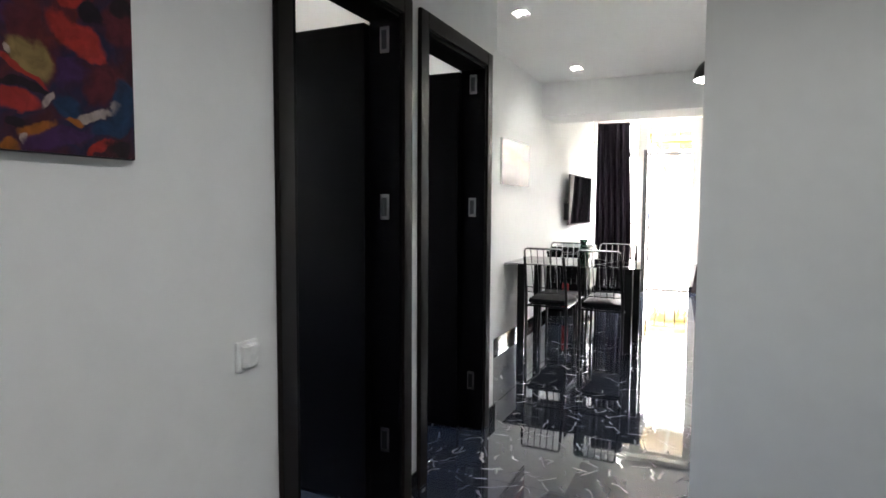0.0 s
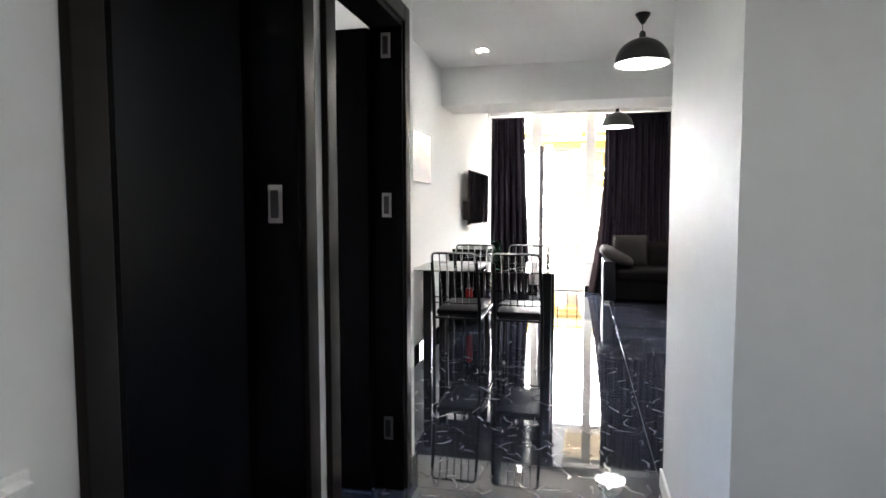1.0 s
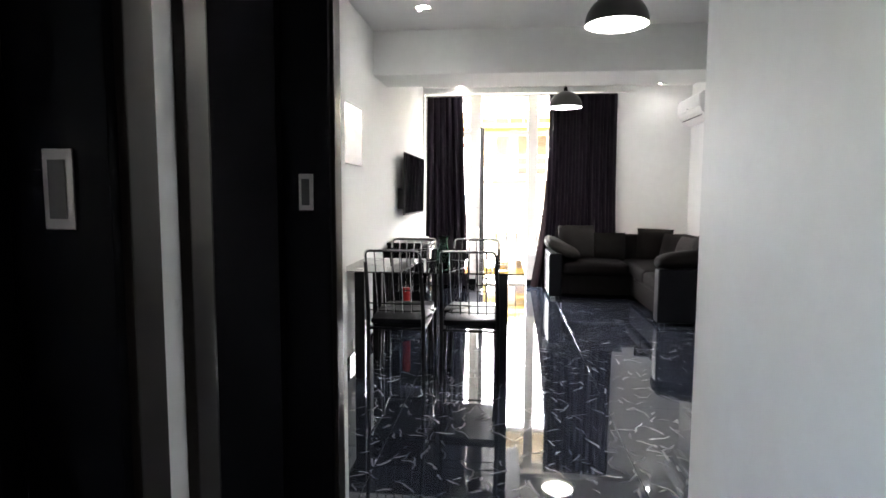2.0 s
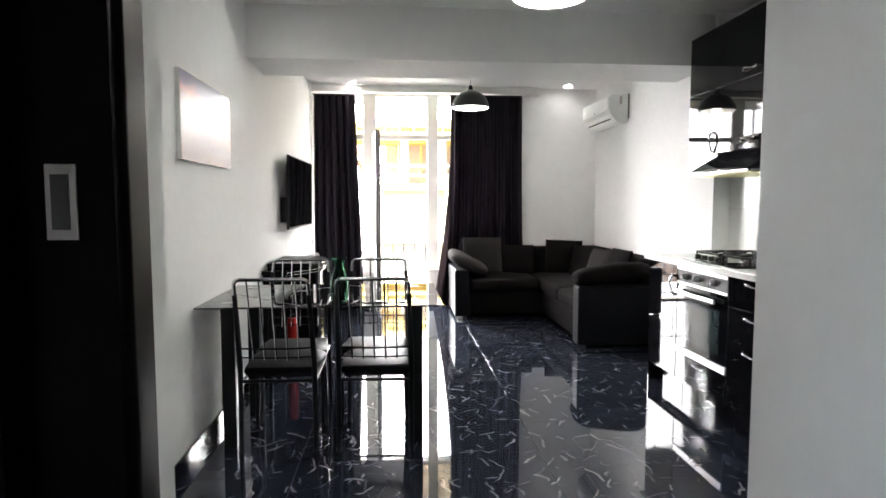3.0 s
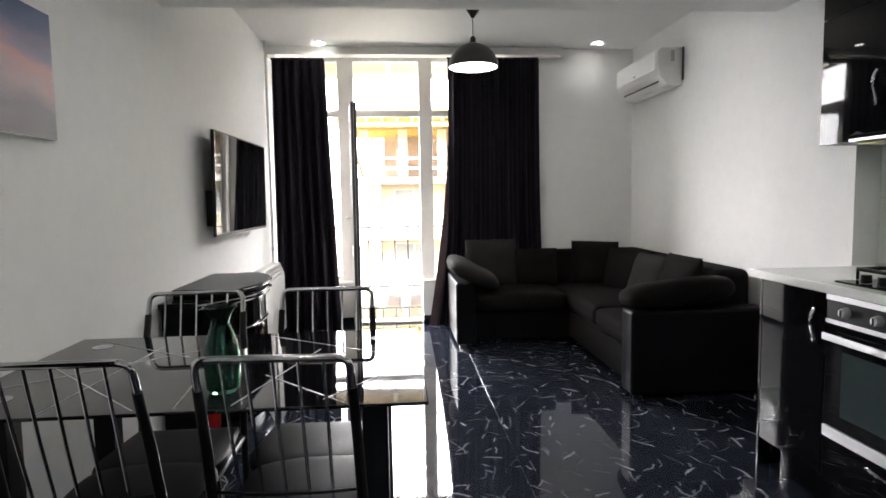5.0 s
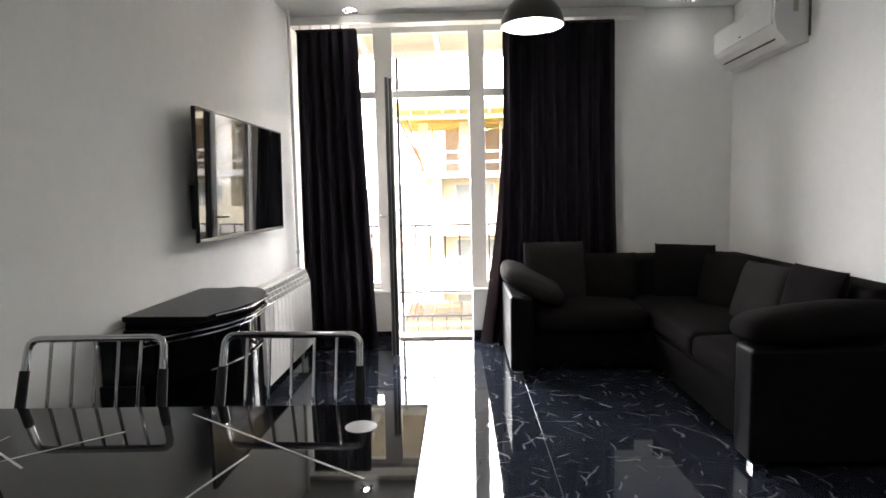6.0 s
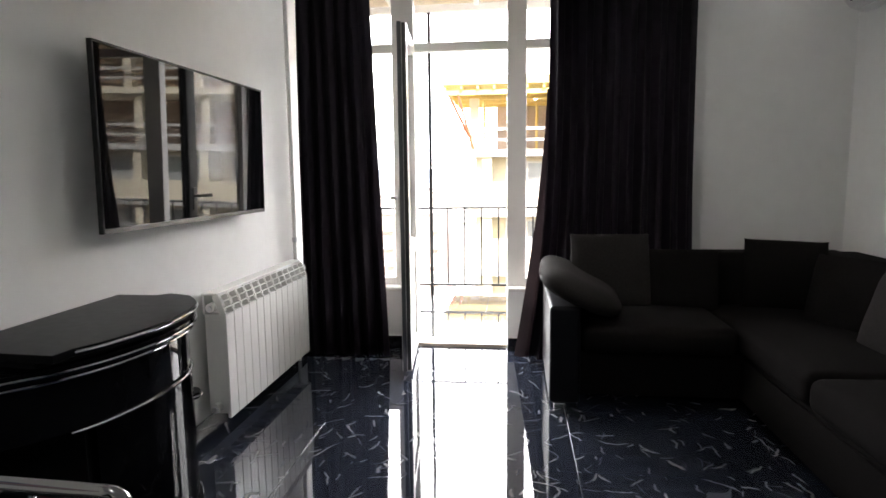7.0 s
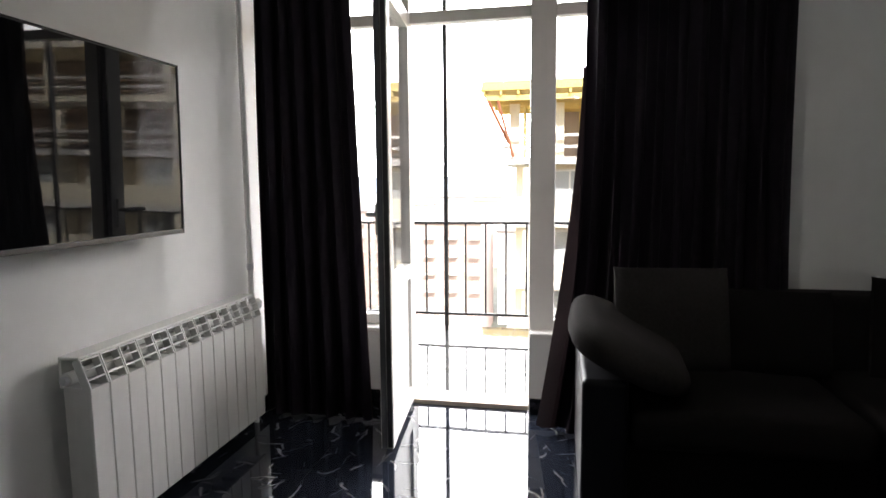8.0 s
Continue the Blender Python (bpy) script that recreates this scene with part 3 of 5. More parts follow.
# ---------------------------------------------------------------- curtains
def curtain(name, top, bottom, y, z0, z1, folds, label, seed, power):
    ob = thing(name, label, "curtain", at=((top[0] + top[1]) / 2, y, z1), group="window curtains")
    rng = random.Random(seed)
    cols, rows_n = folds * 10, 26
    amp = [rng.uniform(0.7, 1.25) for _ in range(folds + 1)]
    t = bmesh.new()
    grid = []
    for j in range(rows_n + 1):
        v = j / rows_n
        row = []
        flare = v ** power
        for i in range(cols + 1):
            u = i / cols
            x = (top[0] + (bottom[0] - top[0]) * flare) * (1 - u) + (top[1] + (bottom[1] - top[1]) * flare) * u
            k = u * folds
            a = amp[int(min(k, folds - 1))]
            fold = math.sin(k * math.tau + 0.35 * math.sin(3.1 * v + seed)) * (0.022 + 0.016 * v) * a + 0.010 * math.sin(k * 2.7 + 4 * v + seed)
            row.append(t.verts.new((x + 0.008 * math.sin(k * math.tau * 2 + 1.3), y + fold * (0.6 if v < 0.03 else 1), z1 + (z0 - z1) * v + (0.006 * math.sin(k * 5) if j == rows_n else 0))))
        grid.append(row)
    for j in range(rows_n):
        for i in range(cols):
            t.faces.new((grid[j][i], grid[j][i + 1], grid[j + 1][i + 1], grid[j + 1][i]))
    bmesh.ops.solidify(t, geom=t.faces[:], thickness=0.003)
    back = t.copy()
    part("cloth", t, M_CURTAIN, ob)
    bmesh.ops.translate(back, verts=back.verts, vec=(0, 0.012, 0))
    part("lining", back, M_LINING, ob, "brownish lining on the window side")
    part("heading", box(top[0], y - 0.012, z1 - 0.004, top[1], y + 0.012, z1 + 0.012, 0.003), M_CURTAIN, ob)
    for k in range(folds):
        x = top[0] + (k + 0.5) / folds * (top[1] - top[0])
        part("glider", box(x - 0.005, y - 0.005, z1 + 0.012, x + 0.005, y + 0.005, 2.572, 0.001), M_PLASTICW, ob)
    return ob


rail = thing("curtain_rail", "white metal curtain rail under cornice", "curtain rail", at=(-0.6, 8.95, 2.58))
part("rail_profile", box(XL + 0.02, 8.925, 2.572, 0.72, 9.019, 2.586, 0.002), M_PVC, rail)
curtain("curtain", (-1.945, -1.47), (-1.965, -1.38), 8.96, 0.02, 2.535, 6, "dark plum curtain drawn aside, floor length", 3, 1.1)
wide_curtain = curtain("curtain", (-0.335, 0.53), (-0.46, 0.60), 8.965, 0.02, 2.545, 10, "wide dark plum curtain drawn aside, floor length", 8, 3.6)


# the curtain's pale lining shows along its inner edge, where the hem swings out
t = bmesh.new()
cols = []
for j in range(21):
    v = j / 20
    z = 1.75 * (1 - v) + 0.022 * v
    edge = -0.34 - 0.20 * v ** 1.5
    cols.append([t.verts.new((edge + q * (0.10 + 0.04 * v), 8.985 + 0.018 * math.sin(q * 7 + 2 * v) + 0.02 * q, z)) for q in (0, 0.25, 0.5, 0.75, 1.0)])
for p, q in zip(cols, cols[1:]):
    for k in range(4):
        t.faces.new((p[k], p[k + 1], q[k + 1], q[k]))
bmesh.ops.solidify(t, geom=t.faces[:], thickness=0.003)
part("lining_edge", t, mk("dark_hem_cloth", (0.045, 0.031, 0.035), 0.7, var=0.2, scale=20), wide_curtain, "brownish lining along the edge")


# ---------------------------------------------------------------- left wall: pictures, television, sideboard, radiator
def sky_print():
    """A sunset sky: bands from slate blue through rose to pale, bent by soft clouds."""
    m = bpy.data.materials.new("sunset_sky_print")
    m.use_nodes = True
    n, l = m.node_tree.nodes, m.node_tree.links
    b = n["Principled BSDF"]
    geo = n.new("ShaderNodeNewGeometry")
    sep = n.new("ShaderNodeSeparateXYZ")
    l.new(geo.outputs["Position"], sep.inputs[0])
    mp = n.new("ShaderNodeMapping")
    mp.inputs["Scale"].default_value = (1, 1.6, 5)
    l.new(geo.outputs["Position"], mp.inputs[0])
    no = n.new("ShaderNodeTexNoise")
    no.inputs["Scale"].default_value, no.inputs["Detail"].default_value = 2.4, 6
    l.new(mp.outputs[0], no.inputs["Vector"])
    lean = n.new("ShaderNodeMath")
    lean.operation = "MULTIPLY_ADD"
    l.new(sep.outputs["Y"], lean.inputs[0])
    lean.inputs[1].default_value = 0.16
    l.new(sep.outputs["Z"], lean.inputs[2])
    add = n.new("ShaderNodeMath")
    add.operation = "MULTIPLY_ADD"
    l.new(no.outputs["Fac"], add.inputs[0])
    add.inputs[1].default_value = 0.22
    l.new(lean.outputs[0], add.inputs[2])
    rng = n.new("ShaderNodeMapRange")
    rng.inputs[1].default_value, rng.inputs[2].default_value = 2.32, 2.88
    l.new(add.outputs[0], rng.inputs[0])
    ramp = n.new("ShaderNodeValToRGB")
    stops = ((0.0, (0.30, 0.27, 0.29)), (0.35, (0.24, 0.22, 0.27)), (0.52, (0.42, 0.30, 0.32)), (0.60, (0.52, 0.27, 0.27)), (0.70, (0.26, 0.22, 0.32)), (0.85, (0.12, 0.14, 0.24)), (1.0, (0.07, 0.10, 0.20)))
    el = ramp.color_ramp.elements
    while len(el) < len(stops):
        el.new(0.5)
    for e, (p, c) in zip(el, stops):
        e.position, e.color = p, (*c, 1)
    l.new(rng.outputs[0], ramp.inputs[0])
    l.new(ramp.outputs[0], b.inputs["Base Color"])
    b.inputs["Roughness"].default_value = 0.30
    b.inputs["Specular IOR Level"].default_value = 0.28
    return m


pic = thing("canvas_picture", "unframed canvas print of a sunset sky", "picture", at=(XL, 5.05, 1.68), group="pictures on walls")
part("canvas", box(XL + 0.002, 4.635, 1.467, XL + 0.022, 5.47, 1.885, 0.002), M_PLASTICW, pic)
part("print", box(XL + 0.0222, 4.637, 1.469, XL + 0.0236, 5.468, 1.883), sky_print(), pic, "sunset sky in blue and rose")

art = thing("abstract_painting", "colourful abstract oil painting in red, blue and ochre", "picture", at=(XH, 0.1, 1.7), group="pictures on walls")
part("canvas", box(XH + 0.002, -0.33, 1.362, XH + 0.022, 0.478, 2.12, 0.002), mk("dark_canvas_edge", (0.02, 0.02, 0.03), 0.7), art)


def oil_painting():
    """Soft dabs of oil colour laid over one another, with edges dragged by the brush."""
    m = bpy.data.materials.new("abstract_oil_paint")
    m.use_nodes = True
    n, l = m.node_tree.nodes, m.node_tree.links
    b = n["Principled BSDF"]
    geo = n.new("ShaderNodeNewGeometry")
    drag = n.new("ShaderNodeTexNoise")
    drag.inputs["Scale"].default_value, drag.inputs["Detail"].default_value = 14, 5
    l.new(geo.outputs["Position"], drag.inputs["Vector"])
    centre = n.new("ShaderNodeVectorMath")
    centre.operation = "SUBTRACT"
    l.new(drag.outputs["Color"], centre.inputs[0])
    centre.inputs[1].default_value = (0.5, 0.5, 0.5)
    place = n.new("ShaderNodeVectorMath")
    place.operation = "MULTIPLY_ADD"
    l.new(centre.outputs[0], place.inputs[0])
    place.inputs[1].default_value = (0, 0.085, 0.085)
    l.new(geo.outputs["Position"], place.inputs[2])
    ground = n.new("ShaderNodeValToRGB")
    el = ground.color_ramp.elements
    for _ in range(3):
        el.new(0.5)
    for e, (p, c) in zip(el, ((0.25, (0.010, 0.008, 0.018)), (0.42, (0.045, 0.008, 0.012)), (0.52, (0.012, 0.012, 0.04)), (0.62, (0.09, 0.012, 0.012)), (0.75, (0.03, 0.012, 0.03)))):
        e.position, e.color = p, (*c, 1)
    wash = n.new("ShaderNodeTexNoise")
    wash.inputs["Scale"].default_value, wash.inputs["Detail"].default_value = 5, 4
    l.new(place.outputs[0], wash.inputs["Vector"])
    l.new(wash.outputs["Fac"], ground.inputs[0])
    colour = ground.outputs[0]
    for y, z, ry, rz, lean, c in DABS:
        mp = n.new("ShaderNodeMapping")
        mp.vector_type = "TEXTURE"
        mp.inputs["Location"].default_value = (XH + 0.0236, y, z)
        mp.inputs["Rotation"].default_value = (lean, 0, 0)
        mp.inputs["Scale"].default_value = (1, ry, rz)
        l.new(place.outputs[0], mp.inputs[0])
        far = n.new("ShaderNodeVectorMath")
        far.operation = "LENGTH"
        l.new(mp.outputs[0], far.inputs[0])
        soft = n.new("ShaderNodeMapRange")
        soft.interpolation_type = "SMOOTHSTEP"
        soft.inputs[1].default_value, soft.inputs[2].default_value = 0.70, 1.10
        soft.inputs[3].default_value, soft.inputs[4].default_value = 0.92, 0.0
        l.new(far.outputs["Value"], soft.inputs[0])
        lay = n.new("ShaderNodeMix")
        lay.data_type = "RGBA"
        l.new(soft.outputs[0], lay.inputs[0])
        l.new(colour, lay.inputs[6])
        lay.inputs[7].default_value = (*[v * 0.8 for v in OILS[c]], 1)
        colour = lay.outputs[2]
    streak = n.new("ShaderNodeTexNoise")
    streak.inputs["Scale"].default_value, streak.inputs["Detail"].default_value = 45, 5
    l.new(place.outputs[0], streak.inputs["Vector"])
    tone = n.new("ShaderNodeHueSaturation")
    vary = n.new("ShaderNodeMapRange")
    vary.inputs[1].default_value, vary.inputs[2].default_value, vary.inputs[3].default_value, vary.inputs[4].default_value = 0.3, 0.7, 0.75, 1.3
    l.new(streak.outputs["Fac"], vary.inputs[0])
    l.new(vary.outputs[0], tone.inputs["Value"])
    l.new(colour, tone.inputs["Color"])
    l.new(tone.outputs[0], b.inputs["Base Color"])
    b.inputs["Roughness"].default_value, b.inputs["Specular IOR Level"].default_value = 0.4, 0.25
    bp = n.new("ShaderNodeBump")
    bp.inputs["Strength"].default_value, bp.inputs["Distance"].default_value = 0.25, 0.003
    l.new(streak.outputs["Fac"], bp.inputs["Height"])
    l.new(bp.outputs[0], b.inputs["Normal"])
    return m


OILS = {"ochre": (0.27, 0.19, 0.07), "red": (0.36, 0.025, 0.018), "blue": (0.010, 0.035, 0.085), "violet": (0.05, 0.016, 0.075),
        "orange": (0.32, 0.10, 0.012), "black": (0.010, 0.006, 0.010), "cream": (0.42, 0.34, 0.30), "maroon": (0.09, 0.012, 0.018)}
DABS = ((0.32, 1.63, 0.03, 0.028, -0.5, "maroon"), (0.35, 1.6, 0.07, 0.026, -0.4, "red"), (0.38, 1.57, 0.04, 0.021, -0.5, "red"), (0.44, 1.64, 0.04, 0.047, 0.3, "maroon"), (0.39, 1.64, 0.02, 0.027, 0.3, "black"),
        (0.45, 1.68, 0.03, 0.024, 0.3, "black"), (0.35, 1.66, 0.04, 0.014, 0.3, "red"), (0.23, 1.61, 0.02, 0.02, 0.3, "violet"), (0.25, 1.6, 0.03, 0.04, -0.1, "maroon"), (0.26, 1.54, 0.05, 0.035, -0.5, "ochre"),
        (0.22, 1.54, 0.01, 0.015, 0.6, "cream"), (0.24, 1.51, 0.06, 0.01, -0.3, "red"), (0.25, 1.48, 0.06, 0.01, 0.1, "black"), (0.23, 1.45, 0.04, 0.018, 0.1, "red"), (0.23, 1.41, 0.03, 0.013, 0.1, "black"),
        (0.34, 1.53, 0.03, 0.033, -0.8, "violet"), (0.41, 1.51, 0.05, 0.042, 0.2, "maroon"), (0.33, 1.46, 0.03, 0.03, 0.1, "blue"), (0.45, 1.48, 0.03, 0.044, 0.1, "blue"), (0.27, 1.4, 0.04, 0.017, 0.4, "orange"),
        (0.22, 1.36, 0.03, 0.014, 0.1, "orange"), (0.25, 1.38, 0.01, 0.01, 0.4, "cream"), (0.32, 1.39, 0.09, 0.019, 0.3, "violet"), (0.43, 1.43, 0.06, 0.023, 0.3, "blue"), (0.39, 1.45, 0.05, 0.01, 0.3, "cream"),
        (0.34, 1.43, 0.02, 0.01, 0.2, "orange"), (0.29, 1.47, 0.03, 0.01, 0.8, "cream"), (0.39, 1.37, 0.05, 0.01, 0.6, "red"), (0.44, 1.38, 0.03, 0.024, 0.1, "black"))
DABS += tuple((y, z, 0.11, 0.06, a, c) for y, z, a, c in ((-0.2, 1.5, 0.4, "red"), (-0.15, 1.75, -0.5, "ochre"), (0.0, 1.95, 0.2, "orange"), (0.3, 1.95, 0.9, "blue"), (0.2, 2.05, 0.1, "red")))
part("painted_face", box(XH + 0.0222, -0.328, 1.364, XH + 0.0236, 0.476, 2.118), oil_painting(), art, "soft dabs of red, blue, violet and ochre paint")

sw = thing("light_switch", "white plastic rocker light switch on wall", "light switch", at=(XH, 0.82, 0.85))
M_SWITCH = mk("bright_white_plastic", (0.88, 0.88, 0.87), 0.28, var=0.02)
part("back_plate", box(XH + 0.001, 0.780, 0.806, XH + 0.013, 0.862, 0.890, 0.004), M_SWITCH, sw)
part("rocker", moved(box(-0.012, -0.030, -0.031, 0.010, 0.030, 0.031, 0.003), pose(XH + 0.017, 0.821, 0.848, 0, 9, 0)), M_SWITCH, sw)

tv = thing("television", "large flat black television on a wall bracket", "television", at=(-1.90, 7.59, 1.36))
tvm = Matrix.Translation((-1.897, 7.592, 1.362)) @ Matrix.Rotation(radians(-1.0), 4, "Z") @ Matrix.Rotation(radians(1.0), 4, "Y")
part("screen", moved(box(0.0, -0.618, -0.305, 0.004, 0.618, 0.310, 0.001), tvm), M_SCREEN, tv, "glossy dark screen")
for a in ((-0.626, -0.322, -0.619, 0.318), (0.619, -0.322, 0.626, 0.318)):
    part("bezel", moved(box(-0.012, a[0], a[1], 0.008, a[2], a[3], 0.002), tvm), M_PLASTICB, tv)
part("bezel", moved(box(-0.012, -0.619, 0.311, 0.008, 0.619, 0.318, 0.002), tvm), M_PLASTICB, tv)
part("bezel", moved(box(-0.012, -0.619, -0.322, 0.008, 0.619, -0.306, 0.002), tvm), M_PLATE, tv, "silver lower edge")
part("back_shell", moved(box(-0.045, -0.50, -0.27, -0.001, 0.50, 0.25, 0.012), tvm), M_PLASTICB, tv)
part("wall_bracket", box(XL + 0.001, 7.40, 1.18, XL + 0.05, 7.80, 1.56, 0.004), M_BLACKMETAL, tv)
part("cable_box", box(XL + 0.001, 7.09, 1.10, XL + 0.070, 7.18, 1.32, 0.004), M_PLASTICB, tv)


def sideboard():
    ob = thing("sideboard", "black gloss curved-front sideboard with chrome edge strips", "sideboard", at=(-1.8, 6.7, 0))
    front = [(-1.80, 6.24), (-1.745, 6.325), (-1.675, 6.41), (-1.615, 6.52), (-1.582, 6.65), (-1.575, 6.78), (-1.592, 6.92), (-1.64, 7.04), (-1.71, 7.125)]
    fine = []
    for i in range(len(front) - 1):
        p0, p1, p2, p3 = (Vector(front[max(0, min(len(front) - 1, i + d))]) for d in (-1, 0, 1, 2))
        for k in range(4):
            t = k / 4
            fine.append(tuple(0.5 * ((2 * p1) + (p2 - p0) * t + (2 * p0 - 5 * p1 + 4 * p2 - p3) * t * t + (3 * p1 - p0 - 3 * p2 + p3) * t ** 3)))
    fine.append(front[-1])
    wall = XL + 0.016

    def inset(d):
        return [(x - d, y + (d if y < 6.3 else 0) - (d if y > 7.1 else 0)) for x, y in fine]

    def plate(name, d, z0, z1, material, label=""):
        o = inset(d)
        return part(name, prism([(wall, o[0][1])] + o + [(wall, o[-1][1] + 0.02)], z0, z1, 0.003), material, ob, label)

    plate("plinth", 0.06, 0.0, 0.07, M_CARCASS)
    plate("bottom_shelf", 0.02, 0.07, 0.10, M_LACQUER)
    plate("drawer_body", 0.03, 0.58, 0.735, M_LACQUER)
    plate("top", 0.0, 0.735, 0.765, M_LACQUER, "black gloss top with chrome edge")
    up = [p for p in fine if p[1] > 6.40]
    part("raised_pad", prism([(wall, 6.44)] + [(x - 0.03, y) for x, y in up] + [(wall, 7.11)], 0.765, 0.782, 0.0), M_CARCASS, ob)
    part("raised_top", prism([(wall, 6.42), (-1.645, 6.40)] + [(x + 0.004, y) for x, y in up[2:]] + [(-1.80, 7.155), (-1.83, 7.12), (wall, 7.12)], 0.782, 0.804, 0.003), M_CARCASS, ob, "matt black raised top")
    part("side_panel", box(wall, 6.25, 0.10, -1.83, 6.268, 0.58, 0.002), M_CARCASS, ob)
    part("far_panel", box(wall, 7.10, 0.10, -1.74, 7.118, 0.58, 0.002), M_CARCASS, ob)
    part("back_panel", box(wall, 6.27, 0.10, wall + 0.012, 7.10, 0.58), M_CARCASS, ob)
    part("divider", box(wall + 0.012, 6.50, 0.10, -1.66, 6.518, 0.58, 0.001), M_CARCASS, ob)
    # curved glass front from the divider to the far end
    t = bmesh.new()
    line = [p for p in inset(0.026) if 6.50 < p[1] < 7.10]
    rows = [[t.verts.new((x, y, z)) for x, y in line] for z in (0.11, 0.57)]
    for k in range(len(line) - 1):
        t.faces.new((rows[0][k], rows[0][k + 1], rows[1][k + 1], rows[1][k]))
    bmesh.ops.solidify(t, geom=t.faces[:], thickness=0.005)
    part("glass_front", t, M_LACQUER, ob, "dark curved glass door")
    for z, d in ((0.750, -0.003), (0.728, 0.010), (0.578, 0.024), (0.100, 0.014)):
        pts = [(x, y, z) for x, y in inset(d)]
        if z < 0.3 or z == 0.578:
            pts = [p for p in pts if p[1] > 6.44]
        part("chrome_strip", tube(pts, 0.005, 8), M_CHROME, ob, "chrome edge strip")
    part("chrome_strip", tube([(x + 0.006, y, 0.793) for x, y in up[2:]], 0.005, 8), M_CHROME, ob, "chrome edge strip")
    shelf = part("corner_shelf", lathe([(0.0, 0.412), (0.048, 0.412), (0.052, 0.424), (0.048, 0.436), (0.0, 0.436)], -1.75, 7.135, 28), M_LACQUER, ob, "small rounded end shelf")
    part("chrome_rim", tube([(-1.75 + 0.053 * math.cos(k * math.tau / 24), 7.135 + 0.053 * math.sin(k * math.tau / 24), 0.424) for k in range(24)], 0.004, 6, closed=True), M_CHROME, shelf, "chrome rim")
    return ob


sideboard()
red = thing("red_canister", "red painted canister inside the sideboard shelf", "canister", at=(-1.79, 6.365, 0.1))
part("body", lathe([(0.0, 0.101), (0.036, 0.101), (0.038, 0.11), (0.038, 0.375), (0.032, 0.395), (0.0, 0.40)], -1.79, 6.365, 24), M_RED, red)
part("cap", lathe([(0.0, 0.401), (0.018, 0.401), (0.018, 0.42), (0.0, 0.425)], -1.79, 6.365, 16), M_PLASTICB, red)
brass = thing("brass_ornament", "small round brass ornament on the shelf", "ornament", at=(-1.74, 6.62, 0.1))
part("bowl", lathe([(0.0, 0.101), (0.03, 0.101), (0.012, 0.12), (0.045, 0.15), (0.052, 0.175), (0.035, 0.20), (0.01, 0.215), (0.0, 0.216)], -1.74, 6.62, 24), mk("aged_brass", (0.45, 0.30, 0.10), 0.3, 0.9), brass)


def radiator():
    ob = thing("radiator", "white sectional aluminium radiator under the television wall", "radiator", at=(-1.93, 8.2, 0.1))
    y0, y1, n = 7.655, 8.735, 13
    w = (y1 - y0) / n
    for k in range(n):
        a, b = y0 + k * w, y0 + (k + 1) * w
        sec = part("section", box(-1.868, a + 0.0025, 0.105, -1.850, b - 0.0025, 0.600, 0.004), M_RADIATOR, ob)
        part("section_web", box(-1.962, a + 0.014, 0.12, -1.869, b - 0.014, 0.598, 0.005), M_RADIATOR, sec)
        part("section_back", box(-1.962, a + 0.003, 0.599, -1.952, b - 0.003, 0.688, 0.002), M_RADIATOR, sec)
        slope = pose(-1.850, 0, 0.601, 0, -20, 0)
        bm = bmesh.new()
        for q in (0.026, 0.058, 0.090):
            join(moved(box(-0.020, a + 0.004, q, -0.001, b - 0.004, q + 0.006, 0.002), slope), bm)
        for e in (a + 0.002, b - 0.007):
            join(moved(box(-0.030, e, 0.0, 0.0, e + 0.005, 0.099, 0.001), slope), bm)
        part("louvre", bm, M_RADIATOR, sec, "angled top vents")
    part("top_cover", box(-1.960, y0, 0.689, -1.886, y1, 0.701, 0.004), M_RADIATOR, ob)
    part("header_pipe", tube([(-1.915, y0 - 0.02, 0.635), (-1.915, y1 + 0.05, 0.635)], 0.021, 14), M_RADIATOR, ob)
    part("header_pipe", tube([(-1.915, y0 - 0.02, 0.155), (-1.915, y1 + 0.03, 0.155)], 0.021, 14), M_RADIATOR, ob)
    part("end_plug", tube([(-1.915, y0 - 0.034, 0.635), (-1.915, y0 - 0.02, 0.635)], 0.014, 6), M_STEEL, ob)
    part("end_plug", tube([(-1.915, y0 - 0.034, 0.155), (-1.915, y0 - 0.02, 0.155)], 0.014, 6), M_STEEL, ob)
    part("valve", tube([(-1.915, y1 + 0.03, 0.635), (-1.915, y1 + 0.085, 0.635)], [0.016, 0.026], 14), M_PLASTICW, ob)
    for y in (y0 + 0.15, y1 - 0.15):
        part("wall_hook", box(XL + 0.001, y - 0.012, 0.55, -1.955, y + 0.012, 0.58), M_STEEL, ob)
    return ob


radiator()
pipe = thing("heating_pipe", "white vertical heating pipe in room corner", "pipe", at=(-1.96, 8.86, 0))
part("riser", tube([(-1.968, 8.855, 0.0), (-1.968, 8.855, ZC2 - 0.001)], 0.013, 12), M_RADIATOR, pipe)
part("branch", tube([(-1.915, 8.80, 0.635)] + corner((-1.915, 8.80, 0.635), (-1.95, 8.855, 0.635), (-1.968, 8.855, 0.635), 0.03) + [(-1.968, 8.855, 0.635)], 0.010, 10), M_RADIATOR, pipe)
part("clamp", lathe([(0.014, 0.80), (0.018, 0.80), (0.018, 0.83), (0.014, 0.83)], -1.968, 8.855, 14), M_STEEL, pipe)
